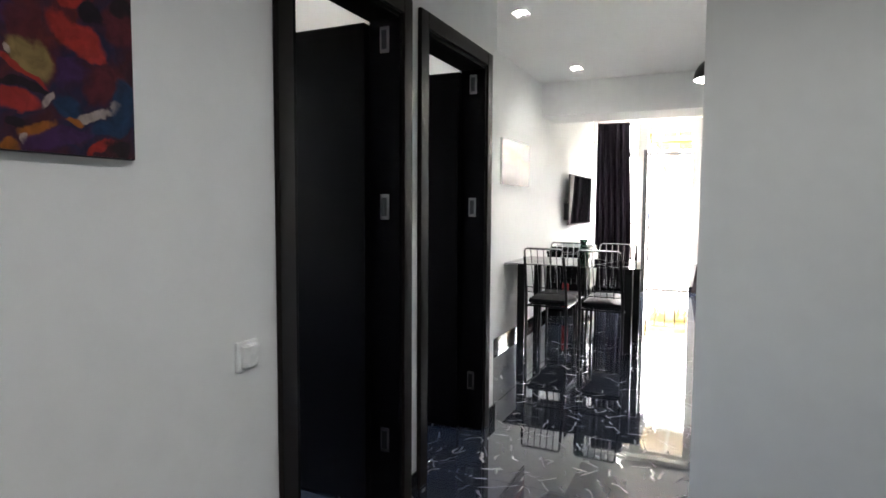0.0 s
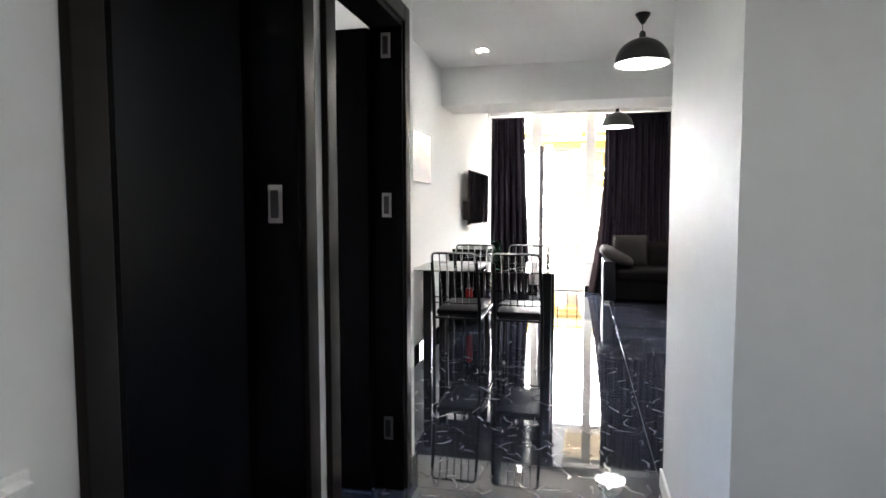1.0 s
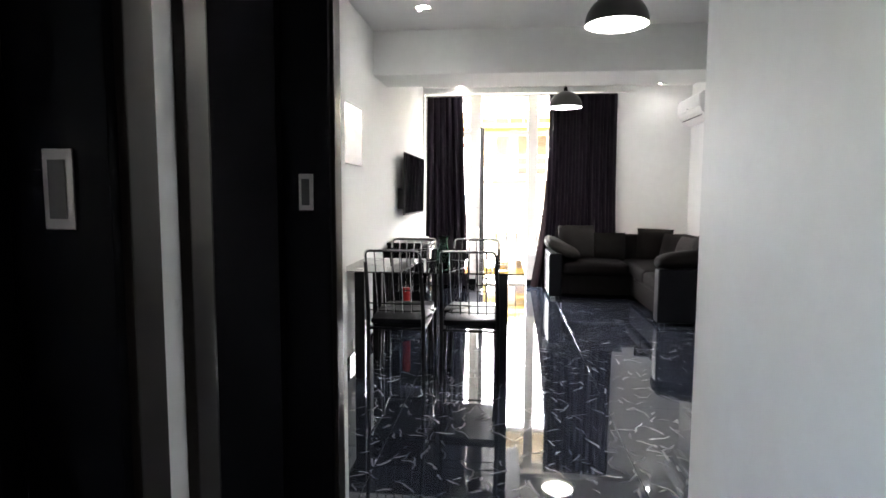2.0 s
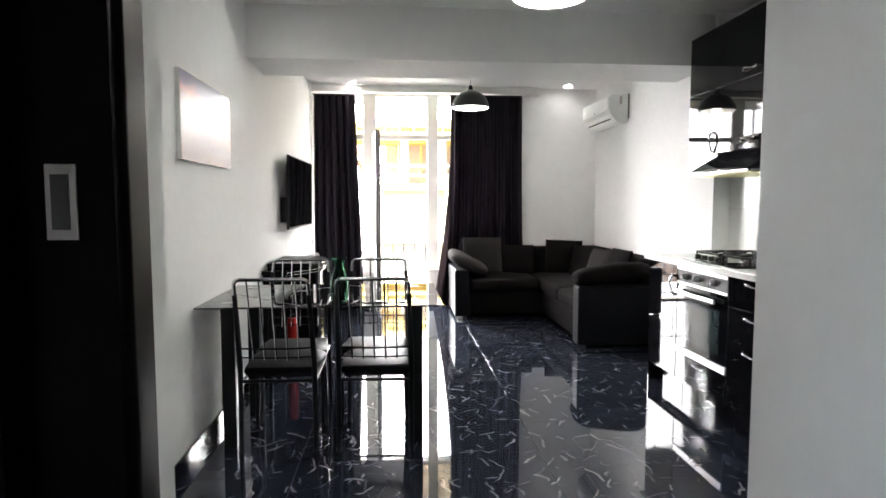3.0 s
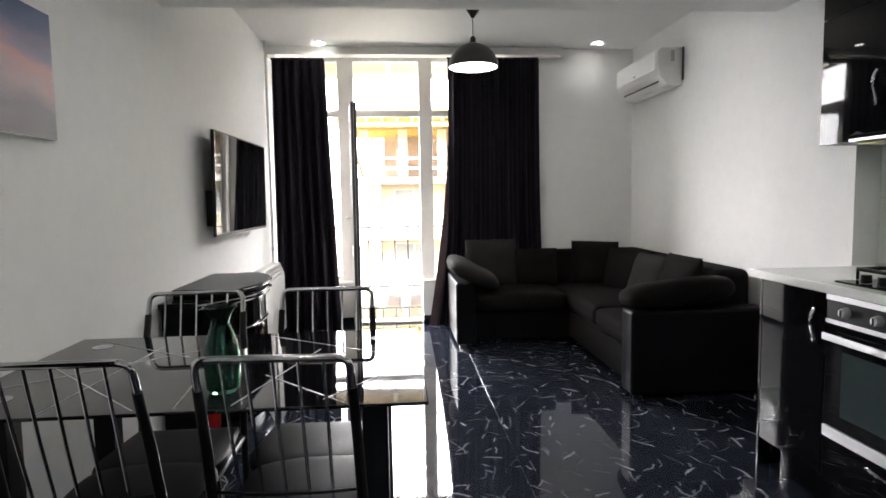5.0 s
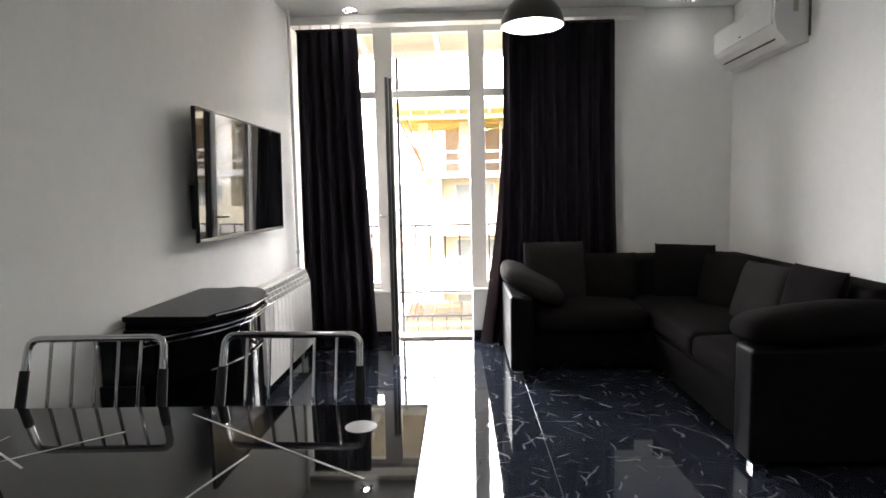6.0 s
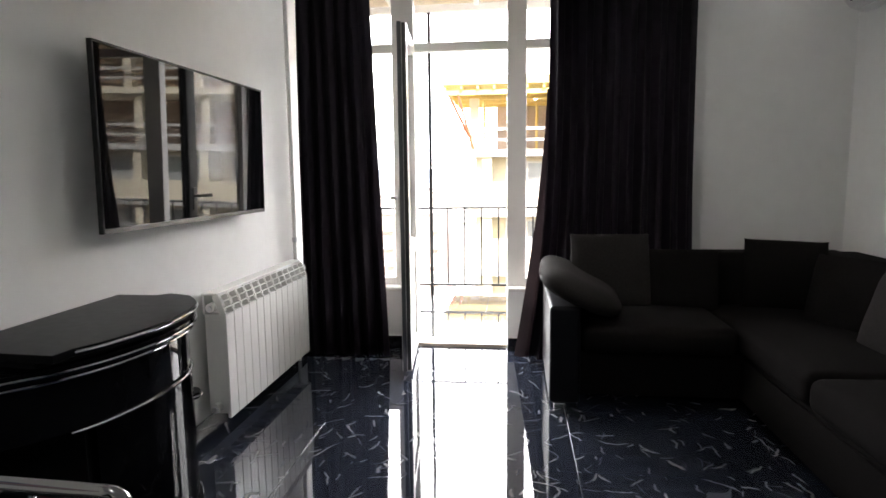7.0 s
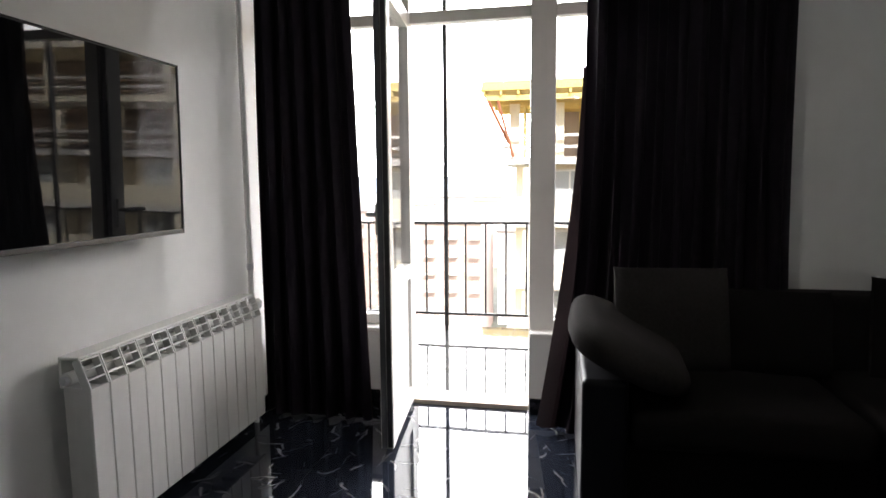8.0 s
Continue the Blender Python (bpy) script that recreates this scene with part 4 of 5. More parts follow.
for y in (5.30,):
    s = thing("wall_socket", "white plastic double wall socket near floor", "wall socket", at=(XL, y, 0.15))
    part("plate", box(XL + 0.001, y - 0.075, 0.105, XL + 0.010, y + 0.075, 0.185, 0.003), M_PLASTICW, s)
    for o in (-0.036, 0.036):
        part("well", moved(lathe([(0.0, 0.0), (0.018, 0.0), (0.020, 0.010), (0.024, 0.011), (0.024, 0.0)], 0, 0, 18), pose(XL + 0.010, y + o, 0.145, 0, 90, 0) @ Matrix.Diagonal((1, 1, 0.4, 1))), M_PLASTICW, s)


# ---------------------------------------------------------------- dining table and chairs
def table():
    ob = thing("dining_table", "black tinted glass dining table with black legs", "table", at=(-1.37, 5.15, 0))
    part("tabletop", box(-1.985, 4.742, 0.744, -0.758, 5.572, 0.754, 0.003), M_TABLEGLASS, ob, "black glass top with frosted lines")
    for x in (-1.855, -0.895):
        for y in (4.885, 5.435):
            leg = part("leg", box(x - 0.034, y - 0.034, 0.0, x + 0.034, y + 0.034, 0.735, 0.004), M_BLACKMETAL, ob)
            part("glass_pad", lathe([(0.0, 0.7352), (0.030, 0.7352), (0.030, 0.7435), (0.0, 0.7435)], x, y, 24), M_STEEL, leg)
            part("disc", lathe([(0.0, 0.7545), (0.034, 0.7545), (0.034, 0.7552), (0.0, 0.7554)], x, y, 28), M_FROST, leg, "pale round disc")
    def line(a, b, w):
        d = (Vector(b) - Vector(a)).normalized()
        s = Vector((-d.y, d.x)) * w / 2
        pts = [Vector(a) + s, Vector(a) - s, Vector(b) - s, Vector(b) + s]
        part("frosted_line", prism([(p.x, p.y) for p in pts], 0.7544, 0.7548), M_FROST, ob)

    for a, b in (((-1.69, 4.76), (-1.64, 5.40)), ((-1.965, 5.27), (-1.47, 4.76)), ((-1.375, 4.76), (-1.39, 4.95)), ((-1.95, 4.95), (-1.40, 5.42)),
                 ((-1.24, 4.77), (-1.09, 5.30)), ((-1.21, 5.02), (-0.965, 4.76)), ((-1.02, 4.79), (-0.78, 5.12)), ((-1.30, 5.52), (-0.85, 5.20)), ((-1.90, 5.53), (-1.50, 5.25))):
        line(a, b, 0.005)
    return ob


table()


def chair(x, y, turn, first=None):
    """A chair whose back stands at the low-y side before it is turned."""
    m = pose(x, y, 0, 0, 0, turn)
    if first:
        return copy_thing(first, m)
    ob = thing("dining_chair", "black metal dining chair with chrome bar back and padded seat", "chair", group="chairs round the table")
    t = bmesh.new()
    seat_line = [(-0.178, -0.170), (0.178, -0.170)] + [tuple(p.xy) for p in corner((0.178, -0.170, 0), (0.216, 0.21, 0), (0, 0.240, 0), 0.15, 8)] + [tuple(p.xy) for p in corner((0, 0.240, 0), (-0.216, 0.21, 0), (-0.178, -0.170, 0), 0.15, 8)]
    part("seat", padded(seat_line, 0.390, 0.430, 0.016), M_LEATHER, ob, "black leatherette padded seat")
    part("seat_frame", prism([(px * 0.93, py * 0.93) for px, py in seat_line], 0.374, 0.389), M_BLACKMETAL, ob)
    for s in (-1, 1):
        part("leg", tube([(s * 0.186, -0.225, 0.0), (s * 0.184, -0.215, 0.30), (s * 0.184, -0.222, 0.46), (s * 0.180, -0.268, 0.66), (s * 0.176, -0.315, 0.825)], [0.012, 0.013, 0.014, 0.0135, 0.012], 12), M_BLACKMETAL, ob)
        part("leg", tube([(s * 0.176, 0.175, 0.380), (s * 0.180, 0.185, 0.22), (s * 0.184, 0.195, 0.0)], [0.014, 0.013, 0.011], 12), M_BLACKMETAL, ob)
        part("side_rail", tube([(s * 0.184, -0.218, 0.366), (s * 0.176, 0.175, 0.366)], 0.009, 10), M_BLACKMETAL, ob)
        for py in (-0.225, 0.195):
            part("foot_cap", lathe([(0.0, 0.0), (0.014, 0.0), (0.014, 0.018), (0.0, 0.018)], s * (0.186 if py < 0 else 0.184), py, 12), M_PLASTICB, ob)
    part("back_rail", tube([(-0.184, -0.220, 0.372), (0.184, -0.220, 0.372)], 0.009, 10), M_BLACKMETAL, ob)
    top = [(-0.176, -0.314, 0.822)] + corner((-0.176, -0.314, 0.822), (-0.174, -0.338, 0.900), (0, -0.338, 0.900), 0.032) + corner((0, -0.338, 0.900), (0.174, -0.338, 0.900), (0.176, -0.314, 0.822), 0.032) + [(0.176, -0.314, 0.822)]
    part("back_hoop", tube(top, 0.0092, 12), M_CHROME, ob, "chrome top hoop")
    for z, r, back in ((0.545, 0.0042, 0.242), (0.497, 0.0035, 0.230)):
        low = [(-0.182, -back + 0.002, z), (-0.09, -back - 0.014, z), (0, -back - 0.019, z), (0.09, -back - 0.014, z), (0.182, -back + 0.002, z)]
        part("lower_bar", tube(low, r, 8), M_BLACKMETAL, ob, "thin black cross bar")
    for k in range(5):
        px = -0.112 + k * 0.056
        dip = 0.018 * (1 - (px / 0.17) ** 2)
        part("back_bar", tube([(px, -0.228 - dip, 0.486), (px, -0.240 - dip, 0.56), (px * 1.02, -0.276 - dip, 0.70), (px * 1.03, -0.336, 0.896)], 0.0042, 8), M_CHROME, ob, "slim chrome bar")
    ob.matrix_basis = m
    return ob


first = chair(-1.590, 4.998, -1)
chair(-1.095, 4.985, -3, first)
chair(-1.60, 5.33, 181, first)
chair(-1.118, 5.34, 178, first)

vase = thing("glass_vase", "green glass vase with flared lip on the table", "vase", at=(-1.29, 4.885, 0.755))
prof = [(0.0, 0.0), (0.034, 0.0), (0.041, 0.010), (0.045, 0.050), (0.046, 0.085), (0.041, 0.125), (0.029, 0.165), (0.022, 0.178), (0.024, 0.192), (0.034, 0.212), (0.044, 0.226)]
part("vase_body", lathe([(r, 0.7555 + z) for r, z in prof] + [(r - 0.004, 0.7555 + max(z, 0.012)) for r, z in prof[::-1]], -1.29, 4.885, 36), M_GREENGLASS, vase)


# ---------------------------------------------------------------- corner sofa
sofa = thing("corner_sofa", "charcoal fabric corner sofa with black leatherette arms", "sofa", at=(0.6, 8.0, 0))
part("base", box(-0.19, 8.27, 0.045, 1.44, 9.03, 0.295, 0.012), M_FABRIC, sofa)
part("base", box(0.635, 6.945, 0.045, 1.44, 8.265, 0.295, 0.012), M_FABRIC, sofa)
part("drawer_front", box(0.618, 6.955, 0.06, 0.634, 8.24, 0.275, 0.006), M_FABRIC, sofa)
part("backrest", box(-0.19, 8.80, 0.296, 1.44, 9.03, 0.745, 0.05, 4), M_FABRIC, sofa)
part("backrest", box(1.19, 6.95, 0.296, 1.44, 8.795, 0.765, 0.05, 4), M_FABRIC, sofa)


def soft_block(x0, y0, z0, x1, y1, z1, name="seat_cushion", material=None, bev=0.045):
    """A seat cushion: a rounded block whose top swells a little."""
    t = box(x0, y0, z0, x1, y1, z1, bev, 4)
    bmesh.ops.subdivide_edges(t, edges=[e for e in t.edges if e.calc_length() > 0.12], cuts=7, use_grid_fill=True)
    for v in t.verts:
        u, w = (v.co.x - x0) / (x1 - x0) * 2 - 1, (v.co.y - y0) / (y1 - y0) * 2 - 1
        if v.co.z > (z0 + z1) / 2:
            v.co.z += 0.028 * (1 - u * u) * (1 - w * w) + 0.006 * noise.noise(v.co * 6)
        v.co.x += 0.006 * noise.noise(v.co * 4 + Vector((5, 0, 0)))
        v.co.y += 0.006 * noise.noise(v.co * 4 + Vector((0, 7, 0)))
    return part(name, t, material or M_FABRIC, sofa)


soft_block(-0.185, 8.17, 0.297, 0.585, 8.82, 0.440)
soft_block(0.595, 7.52, 0.297, 1.22, 8.82, 0.440)
soft_block(0.595, 6.945, 0.297, 1.22, 7.51, 0.435)
for a in ((-0.355, 8.165, -0.195, 9.03), (0.575, 6.765, 1.455, 6.935)):
    arm = part("arm", box(a[0], a[1], 0.03, a[2], a[3], 0.548, 0.022, 3), M_LEATHER, sofa, "black leatherette arm")
for x, y in ((-0.30, 8.20), (0.62, 6.80), (1.40, 6.80), (-0.30, 8.98), (1.40, 8.98)):
    part("foot", box(x - 0.03, y - 0.03, 0, x + 0.03, y + 0.03, 0.031, 0.003), M_CHROME, sofa, "chrome foot")
part("arm_pad", moved(bolster(0.235, 0.37, 0.070), pose(-0.178, 8.53, 0.600, 3, 25, 0)), M_FABRIC2, sofa, "stuffed grey arm pad")
part("arm_pad", moved(bolster(0.34, 0.20, 0.085), pose(0.91, 6.90, 0.640, -9, -5, 0)), M_FABRIC, sofa, "stuffed dark arm pad")


def cushion(x, y, z, w, h, d, rx, ry, rz, material, label):
    ob = thing("sofa_cushion", label, "cushion", at=(x, y, z), group="loose sofa cushions")
    part("cover", moved(pillow(w, h, d), pose(x, y, z, rx, ry, rz)), material, ob)
    return ob


cushion(0.02, 8.67, 0.655, 0.46, 0.44, 0.13, 76, 0, 3, M_FABRIC2, "grey fabric cushion leaning on the sofa back")
cushion(0.42, 8.71, 0.60, 0.44, 0.36, 0.12, 80, 0, -2, M_FABRIC, "dark fabric cushion against the sofa back")
cushion(1.00, 8.70, 0.625, 0.44, 0.42, 0.13, 78, 2, -8, M_FABRIC, "black fabric cushion in the sofa corner")
cushion(1.12, 8.22, 0.60, 0.46, 0.40, 0.13, 76, 0, -62, M_FABRIC, "dark fabric cushion beside the sofa corner")
cushion(1.10, 7.76, 0.60, 0.44, 0.40, 0.13, 72, 0, -82, M_FABRIC2, "grey-brown cushion leaning sideways on sofa")
cushion(1.12, 7.30, 0.625, 0.44, 0.42, 0.13, 76, 0, -88, M_FABRIC, "dark fabric cushion near the sofa arm")


# ---------------------------------------------------------------- air conditioner
ac = thing("air_conditioner", "white split air conditioner high on the wall", "air conditioner", at=(1.4, 8.5, 2.3))
t = bmesh.new()
side = [(XR - 0.002, 2.135), (1.43, 2.120), (1.365, 2.142), (1.298, 2.215), (1.278, 2.29), (1.284, 2.40), (1.31, 2.432), (XR - 0.002, 2.436)]
fa = t.faces.new([t.verts.new((x, 8.055, z)) for x, z in side])
ext = bmesh.ops.extrude_face_region(t, geom=[fa])
bmesh.ops.translate(t, verts=[v for v in ext["geom"] if isinstance(v, bmesh.types.BMVert)], vec=(0, 0.88, 0))
bmesh.ops.recalc_face_normals(t, faces=t.faces)
bmesh.ops.bevel(t, geom=t.edges[:], offset=0.008, segments=2, affect="EDGES", profile=0.5)
part("body", t, M_PLASTICW, ac)
part("outlet_slot", moved(box(-0.004, -0.36, -0.010, 0.004, 0.36, 0.010, 0.002), pose(1.328, 8.495, 2.174, 0, 42, 0)), M_PLASTICB, ac, "dark air outlet slot")
part("outlet_flap", moved(box(-0.003, -0.37, -0.025, 0.003, 0.37, 0.022, 0.002), pose(1.388, 8.495, 2.130, 0, 72, 0)), M_PLASTICW, ac)
part("front_panel", box(1.2735, 8.075, 2.255, 1.284, 8.915, 2.405, 0.003), M_PLASTICW, ac)
part("end_sticker", box(1.395, 8.0515, 2.32, 1.425, 8.0535, 2.41), M_STICKER, ac, "small grey printed sticker")
# the shadow gap between unit and wall is a dark strip
part("back_plate", box(XR - 0.014, 8.040, 2.17, XR - 0.001, 8.0505, 2.432, 0.002), M_GASKET, ac, "dark strip for the shadow gap at the wall")
part("badge", box(1.2715, 8.48, 2.275, 1.2733, 8.51, 2.285), M_GASKET, ac, "small grey badge")


# ---------------------------------------------------------------- kitchen
XFR, XUP = 0.812, 1.075
LIFT = 0.018            # the low units stand this much taller
low_units = []


def bow_handle(parent, p, along, length=0.13):
    """A wavy bow handle with two rounded feet, standing off the front towards -x."""
    x, y, z = p
    pts = []
    for k in range(9):
        u = k / 8 - 0.5
        off = -0.012 - 0.016 * math.cos(u * math.pi) - 0.005 * math.sin(u * math.tau)
        pts.append((x + off, y + (u * length if along == "y" else 0), z + (u * length if along == "z" else 0.006 * math.sin(u * math.tau))))
    h = part("handle", tube(pts, [0.006, 0.008, 0.007, 0.006, 0.006, 0.006, 0.007, 0.008, 0.006], 10), M_CHROME, parent, "bowed chrome handle")
    for s in (-0.5, 0.5):
        q = (x, y + (s * length * 0.96 if along == "y" else 0), z + (s * length * 0.96 if along == "z" else 0))
        part("handle_foot", tube([q, (q[0] - 0.016, q[1], q[2])], [0.008, 0.009], 10), M_CHROME, h)
    return h


def base_unit(name, y0, y1, label, fronts):
    ob = thing(name, label, "kitchen cabinet", at=(1.0, (y0 + y1) / 2, 0), group="kitchen base units")
    part("carcass", box(XFR + 0.020, y0 + 0.001, 0.115, XT - 0.02, y1 - 0.001, 0.848, 0.001), M_CARCASS, ob)
    part("plinth", box(XFR + 0.055, y0 + 0.001, -LIFT, XFR + 0.070, y1 - 0.001, 0.114), M_LACQUER, ob)
    for z0, z1, kind, hy, hz in fronts:
        f = part("drawer" if kind == "y" else "door", box(XFR, y0 + 0.002, z0, XFR + 0.018, y1 - 0.002, z1, 0.002), M_LACQUER, ob, "black gloss front")
        bow_handle(f, (XFR, hy, hz), kind)
    low_units.append(ob)
    return ob


base_unit("base_cabinet", 5.462, 5.858, "black gloss base cabinet with one door", [(0.118, 0.846, "z", 5.505, 0.715)])
base_unit("drawer_cabinet", 4.405, 4.872, "black gloss cabinet with three drawers", [(0.118, 0.500, "y", 4.635, 0.462), (0.503, 0.680, "y", 4.635, 0.645), (0.683, 0.846, "y", 4.635, 0.822)])
base_unit("sink_cabinet", 3.60, 4.403, "black gloss sink cabinet with one door", [(0.118, 0.846, "z", 4.34, 0.715)])
base_unit("base_cabinet", 2.945, 3.598, "black gloss base cabinet with one door", [(0.118, 0.846, "z", 3.54, 0.715)])
setting("trim", box(XFR, 5.859, 0.0, XT - 0.002, 5.876, 0.848 + LIFT, 0.001), M_LACQUER, "black gloss end panel of kitchen", "end panel")

wt = thing("worktop", "white glossy kitchen worktop with rounded edge", "worktop", at=(1.05, 4.4, 0.87))
part("slab", box(0.792, 2.94, 0.850, XT - 0.002, 5.94, 0.886, 0.006), M_WORKTOP, wt)
part("wall_strip", box(XT - 0.022, 2.94, 0.8865, XT - 0.012, 5.94, 0.902, 0.003), M_STEEL, wt, "metal strip along the tiles")


def oven():
    y0, y1 = 4.876, 5.458
    ob = thing("built_in_oven", "black built-in oven with steel trim and knobs", "oven", at=(1.0, 5.17, 0.3))
    part("housing", box(XFR + 0.022, y0 + 0.001, 0.292, XT - 0.02, y1 - 0.001, 0.848), M_CARCASS, ob)
    panel = part("control_panel", box(XFR + 0.001, y0 + 0.002, 0.735, XFR + 0.021, y1 - 0.002, 0.847, 0.002), M_PLASTICB, ob)
    part("trim_strip", box(XFR - 0.004, y0 + 0.004, 0.826, XFR, y1 - 0.004, 0.846, 0.001), M_STEEL, panel, "brushed steel strip")
    part("trim_strip", box(XFR - 0.004, y0 + 0.004, 0.736, XFR, y1 - 0.004, 0.752, 0.001), M_STEEL, panel, "brushed steel strip")
    for y in (5.35, 5.20, 5.03):
        knob = part("knob", tube([(XFR, y, 0.789), (XFR - 0.012, y, 0.789), (XFR - 0.026, y, 0.789)], [0.020, 0.019, 0.015], 18), M_STEEL, ob, "steel knob")
        part("pointer", box(XFR - 0.030, y - 0.003, 0.776, XFR - 0.0265, y + 0.003, 0.802), M_PLASTICB, knob)
    door = part("oven_door", box(XFR, y0 + 0.002, 0.338, XFR + 0.021, y1 - 0.002, 0.732, 0.002), M_LACQUER, ob, "black glass oven door")
    part("window", box(XFR - 0.003, 4.955, 0.392, XFR - 0.0005, 5.365, 0.640, 0.001), M_OVENGLASS, door, "bluish dark oven window")
    part("door_bar", box(XFR - 0.034, 4.965, 0.676, XFR - 0.022, 5.435, 0.702, 0.004), M_STEEL, door, "flat steel handle bar")
    for y in (5.02, 5.38):
        part("bar_foot", box(XFR - 0.023, y - 0.008, 0.682, XFR, y + 0.008, 0.696), M_STEEL, door)
    part("trim_strip", box(XFR - 0.003, y0 + 0.004, 0.292, XFR + 0.02, y1 - 0.004, 0.335, 0.001), M_STEEL, ob, "brushed steel lower strip")
    d = thing("oven_drawer", "black gloss drawer below the oven", "kitchen drawer", at=(1.0, 5.17, 0.1), group="kitchen base units")
    part("carcass", box(XFR + 0.020, y0 + 0.001, 0.115, XT - 0.02, y1 - 0.001, 0.288), M_CARCASS, d)
    part("plinth", box(XFR + 0.055, y0 + 0.001, -LIFT, XFR + 0.070, y1 - 0.001, 0.114), M_LACQUER, d)
    f = part("drawer", box(XFR, y0 + 0.002, 0.118, XFR + 0.018, y1 - 0.002, 0.288, 0.002), M_LACQUER, d)
    bow_handle(f, (XFR, 5.15, 0.262), "y")
    low_units.extend((ob, d))


oven()


def hob():
    ob = thing("gas_hob", "black glass gas hob with cast iron grates", "hob", at=(1.03, 5.17, 0.886))
    part("glass_plate", box(0.850, 4.88, 0.8862, 1.345, 5.47, 0.894, 0.003), M_LACQUER, ob)
    burners = ((1.03, 5.02, 0.040), (1.03, 5.33, 0.030), (1.22, 5.02, 0.030), (1.22, 5.33, 0.045))
    for x, y, r in burners:
        b = part("burner", lathe([(0.0, 0.897), (r * 1.2, 0.897), (r * 1.2, 0.905), (r, 0.912), (r, 0.918), (0.0, 0.920)], x, y, 22), M_PLATE, ob)
        part("burner_cap", lathe([(0.0, 0.9205), (r * 0.86, 0.9205), (r * 0.80, 0.928), (0.0, 0.930)], x, y, 22), M_BLACKMETAL, b)
    for y in (5.02, 5.33):
        g = bmesh.new()
        a, b_, c, d = 0.940, 1.315, y - 0.135, y + 0.135
        for p, q in (((a, c), (b_, c)), ((a, d), (b_, d)), ((a, c), (a, d)), ((b_, c), (b_, d)), ((1.125, c), (1.125, d))):
            tube([(p[0], p[1], 0.936), (q[0], q[1], 0.936)], 0.008, 6, g)
        for x in (1.03, 1.22):
            for k in range(4):
                an = radians(90 * k)
                tube([(x + 0.028 * math.cos(an), y + 0.028 * math.sin(an), 0.943), (x + 0.09 * math.cos(an), y + 0.13 * math.sin(an), 0.938)], 0.008, 6, g)
        for x in (a, b_, 1.125):
            for yy in (c, d):
                tube([(x, yy, 0.896), (x, yy, 0.938)], 0.006, 6, g)
        part("grate", g, M_BLACKMETAL, ob, "cast iron pan grate")
    for k in range(4):
        part("hob_knob", lathe([(0.0, 0.8965), (0.020, 0.8965), (0.018, 0.926), (0.0, 0.928)], 0.900, 5.14 + k * 0.078, 16), M_PLASTICB, ob)
    low_units.append(ob)


hob()
sink = thing("kitchen_sink", "stainless steel sink set in worktop", "sink", at=(1.04, 4.1, 0.886))
t = bmesh.new()
for a in ((0.86, 3.66, 0.90, 4.42), (1.22, 3.66, 1.26, 4.42)):
    box(a[0], a[1], 0.8863, a[2], a[3], 0.8905, 0.002, bm=t)
for a in ((0.90, 3.66, 1.22, 3.70), (0.90, 4.02, 1.22, 4.42)):
    box(a[0], a[1], 0.8863, a[2], a[3], 0.8900, 0.002, bm=t)
part("rim", t, M_STEEL, sink, "brushed steel rim and drainer")
part("drain_groove", box(0.93, 4.06, 0.8902, 1.19, 4.38, 0.8915, 0.002), M_STEEL, sink)
part("tap", tube([(1.20, 3.95, 0.89), (1.20, 3.95, 1.12)] + corner((1.20, 3.95, 1.12), (1.20, 3.95, 1.20), (1.02, 3.95, 1.20), 0.06) + [(1.03, 3.95, 1.20), (1.03, 3.95, 1.15)], 0.012, 12), M_CHROME, sink, "chrome swan-neck tap")


low_units.extend((wt, sink))
for unit in low_units:
    unit.location.z += LIFT


def upper(name, y0, y1, z0, z1, label, handle):
    ob = thing(name, label, "kitchen cabinet", at=(1.2, (y0 + y1) / 2, z0), group="kitchen wall units")
    part("carcass", box(XUP + 0.019, y0 + 0.001, z0, XT - 0.002, y1 - 0.001, z1, 0.001), M_CARCASS, ob)
    f = part("door", box(XUP, y0 + 0.0015, z0 + 0.001, XUP + 0.018, y1 - 0.0015, z1 - 0.001, 0.0015), M_LACQUER, ob, "black mirror-gloss door")
    bow_handle(f, (XUP, handle[0], handle[1]), handle[2])
    return ob


upper("wall_cabinet", 5.502, 5.885, 1.458, 2.0, "narrow black gloss wall cabinet", (5.56, 1.66, "z"))
upper("wall_cabinet", 4.812, 5.500, 1.585, 2.0, "black gloss flap cabinet over cooker hood", (5.16, 1.640, "y"))
upper("wall_cabinet", 4.812, 5.885, 2.002, 2.395, "wide black gloss top flap cabinet", (5.16, 2.050, "y"))
upper("wall_cabinet", 3.90, 4.810, 1.458, 2.395, "tall black gloss wall cabinet", (4.765, 1.63, "z"))
upper("wall_cabinet", 2.945, 3.898, 1.458, 2.395, "tall black gloss wall cabinet", (3.85, 1.63, "z"))
strip = thing("under_cabinet_light", "lit white strip light under wall cabinets", "strip light", at=(1.1, 3.8, 1.45))
part("strip_body", box(1.085, 3.0, 1.444, 1.125, 4.60, 1.457, 0.002), M_PLASTICW, strip)
part("strip_diffuser", box(1.083, 3.02, 1.436, 1.127, 4.58, 1.4435, 0.002), M_STRIP, strip, "glowing white diffuser")

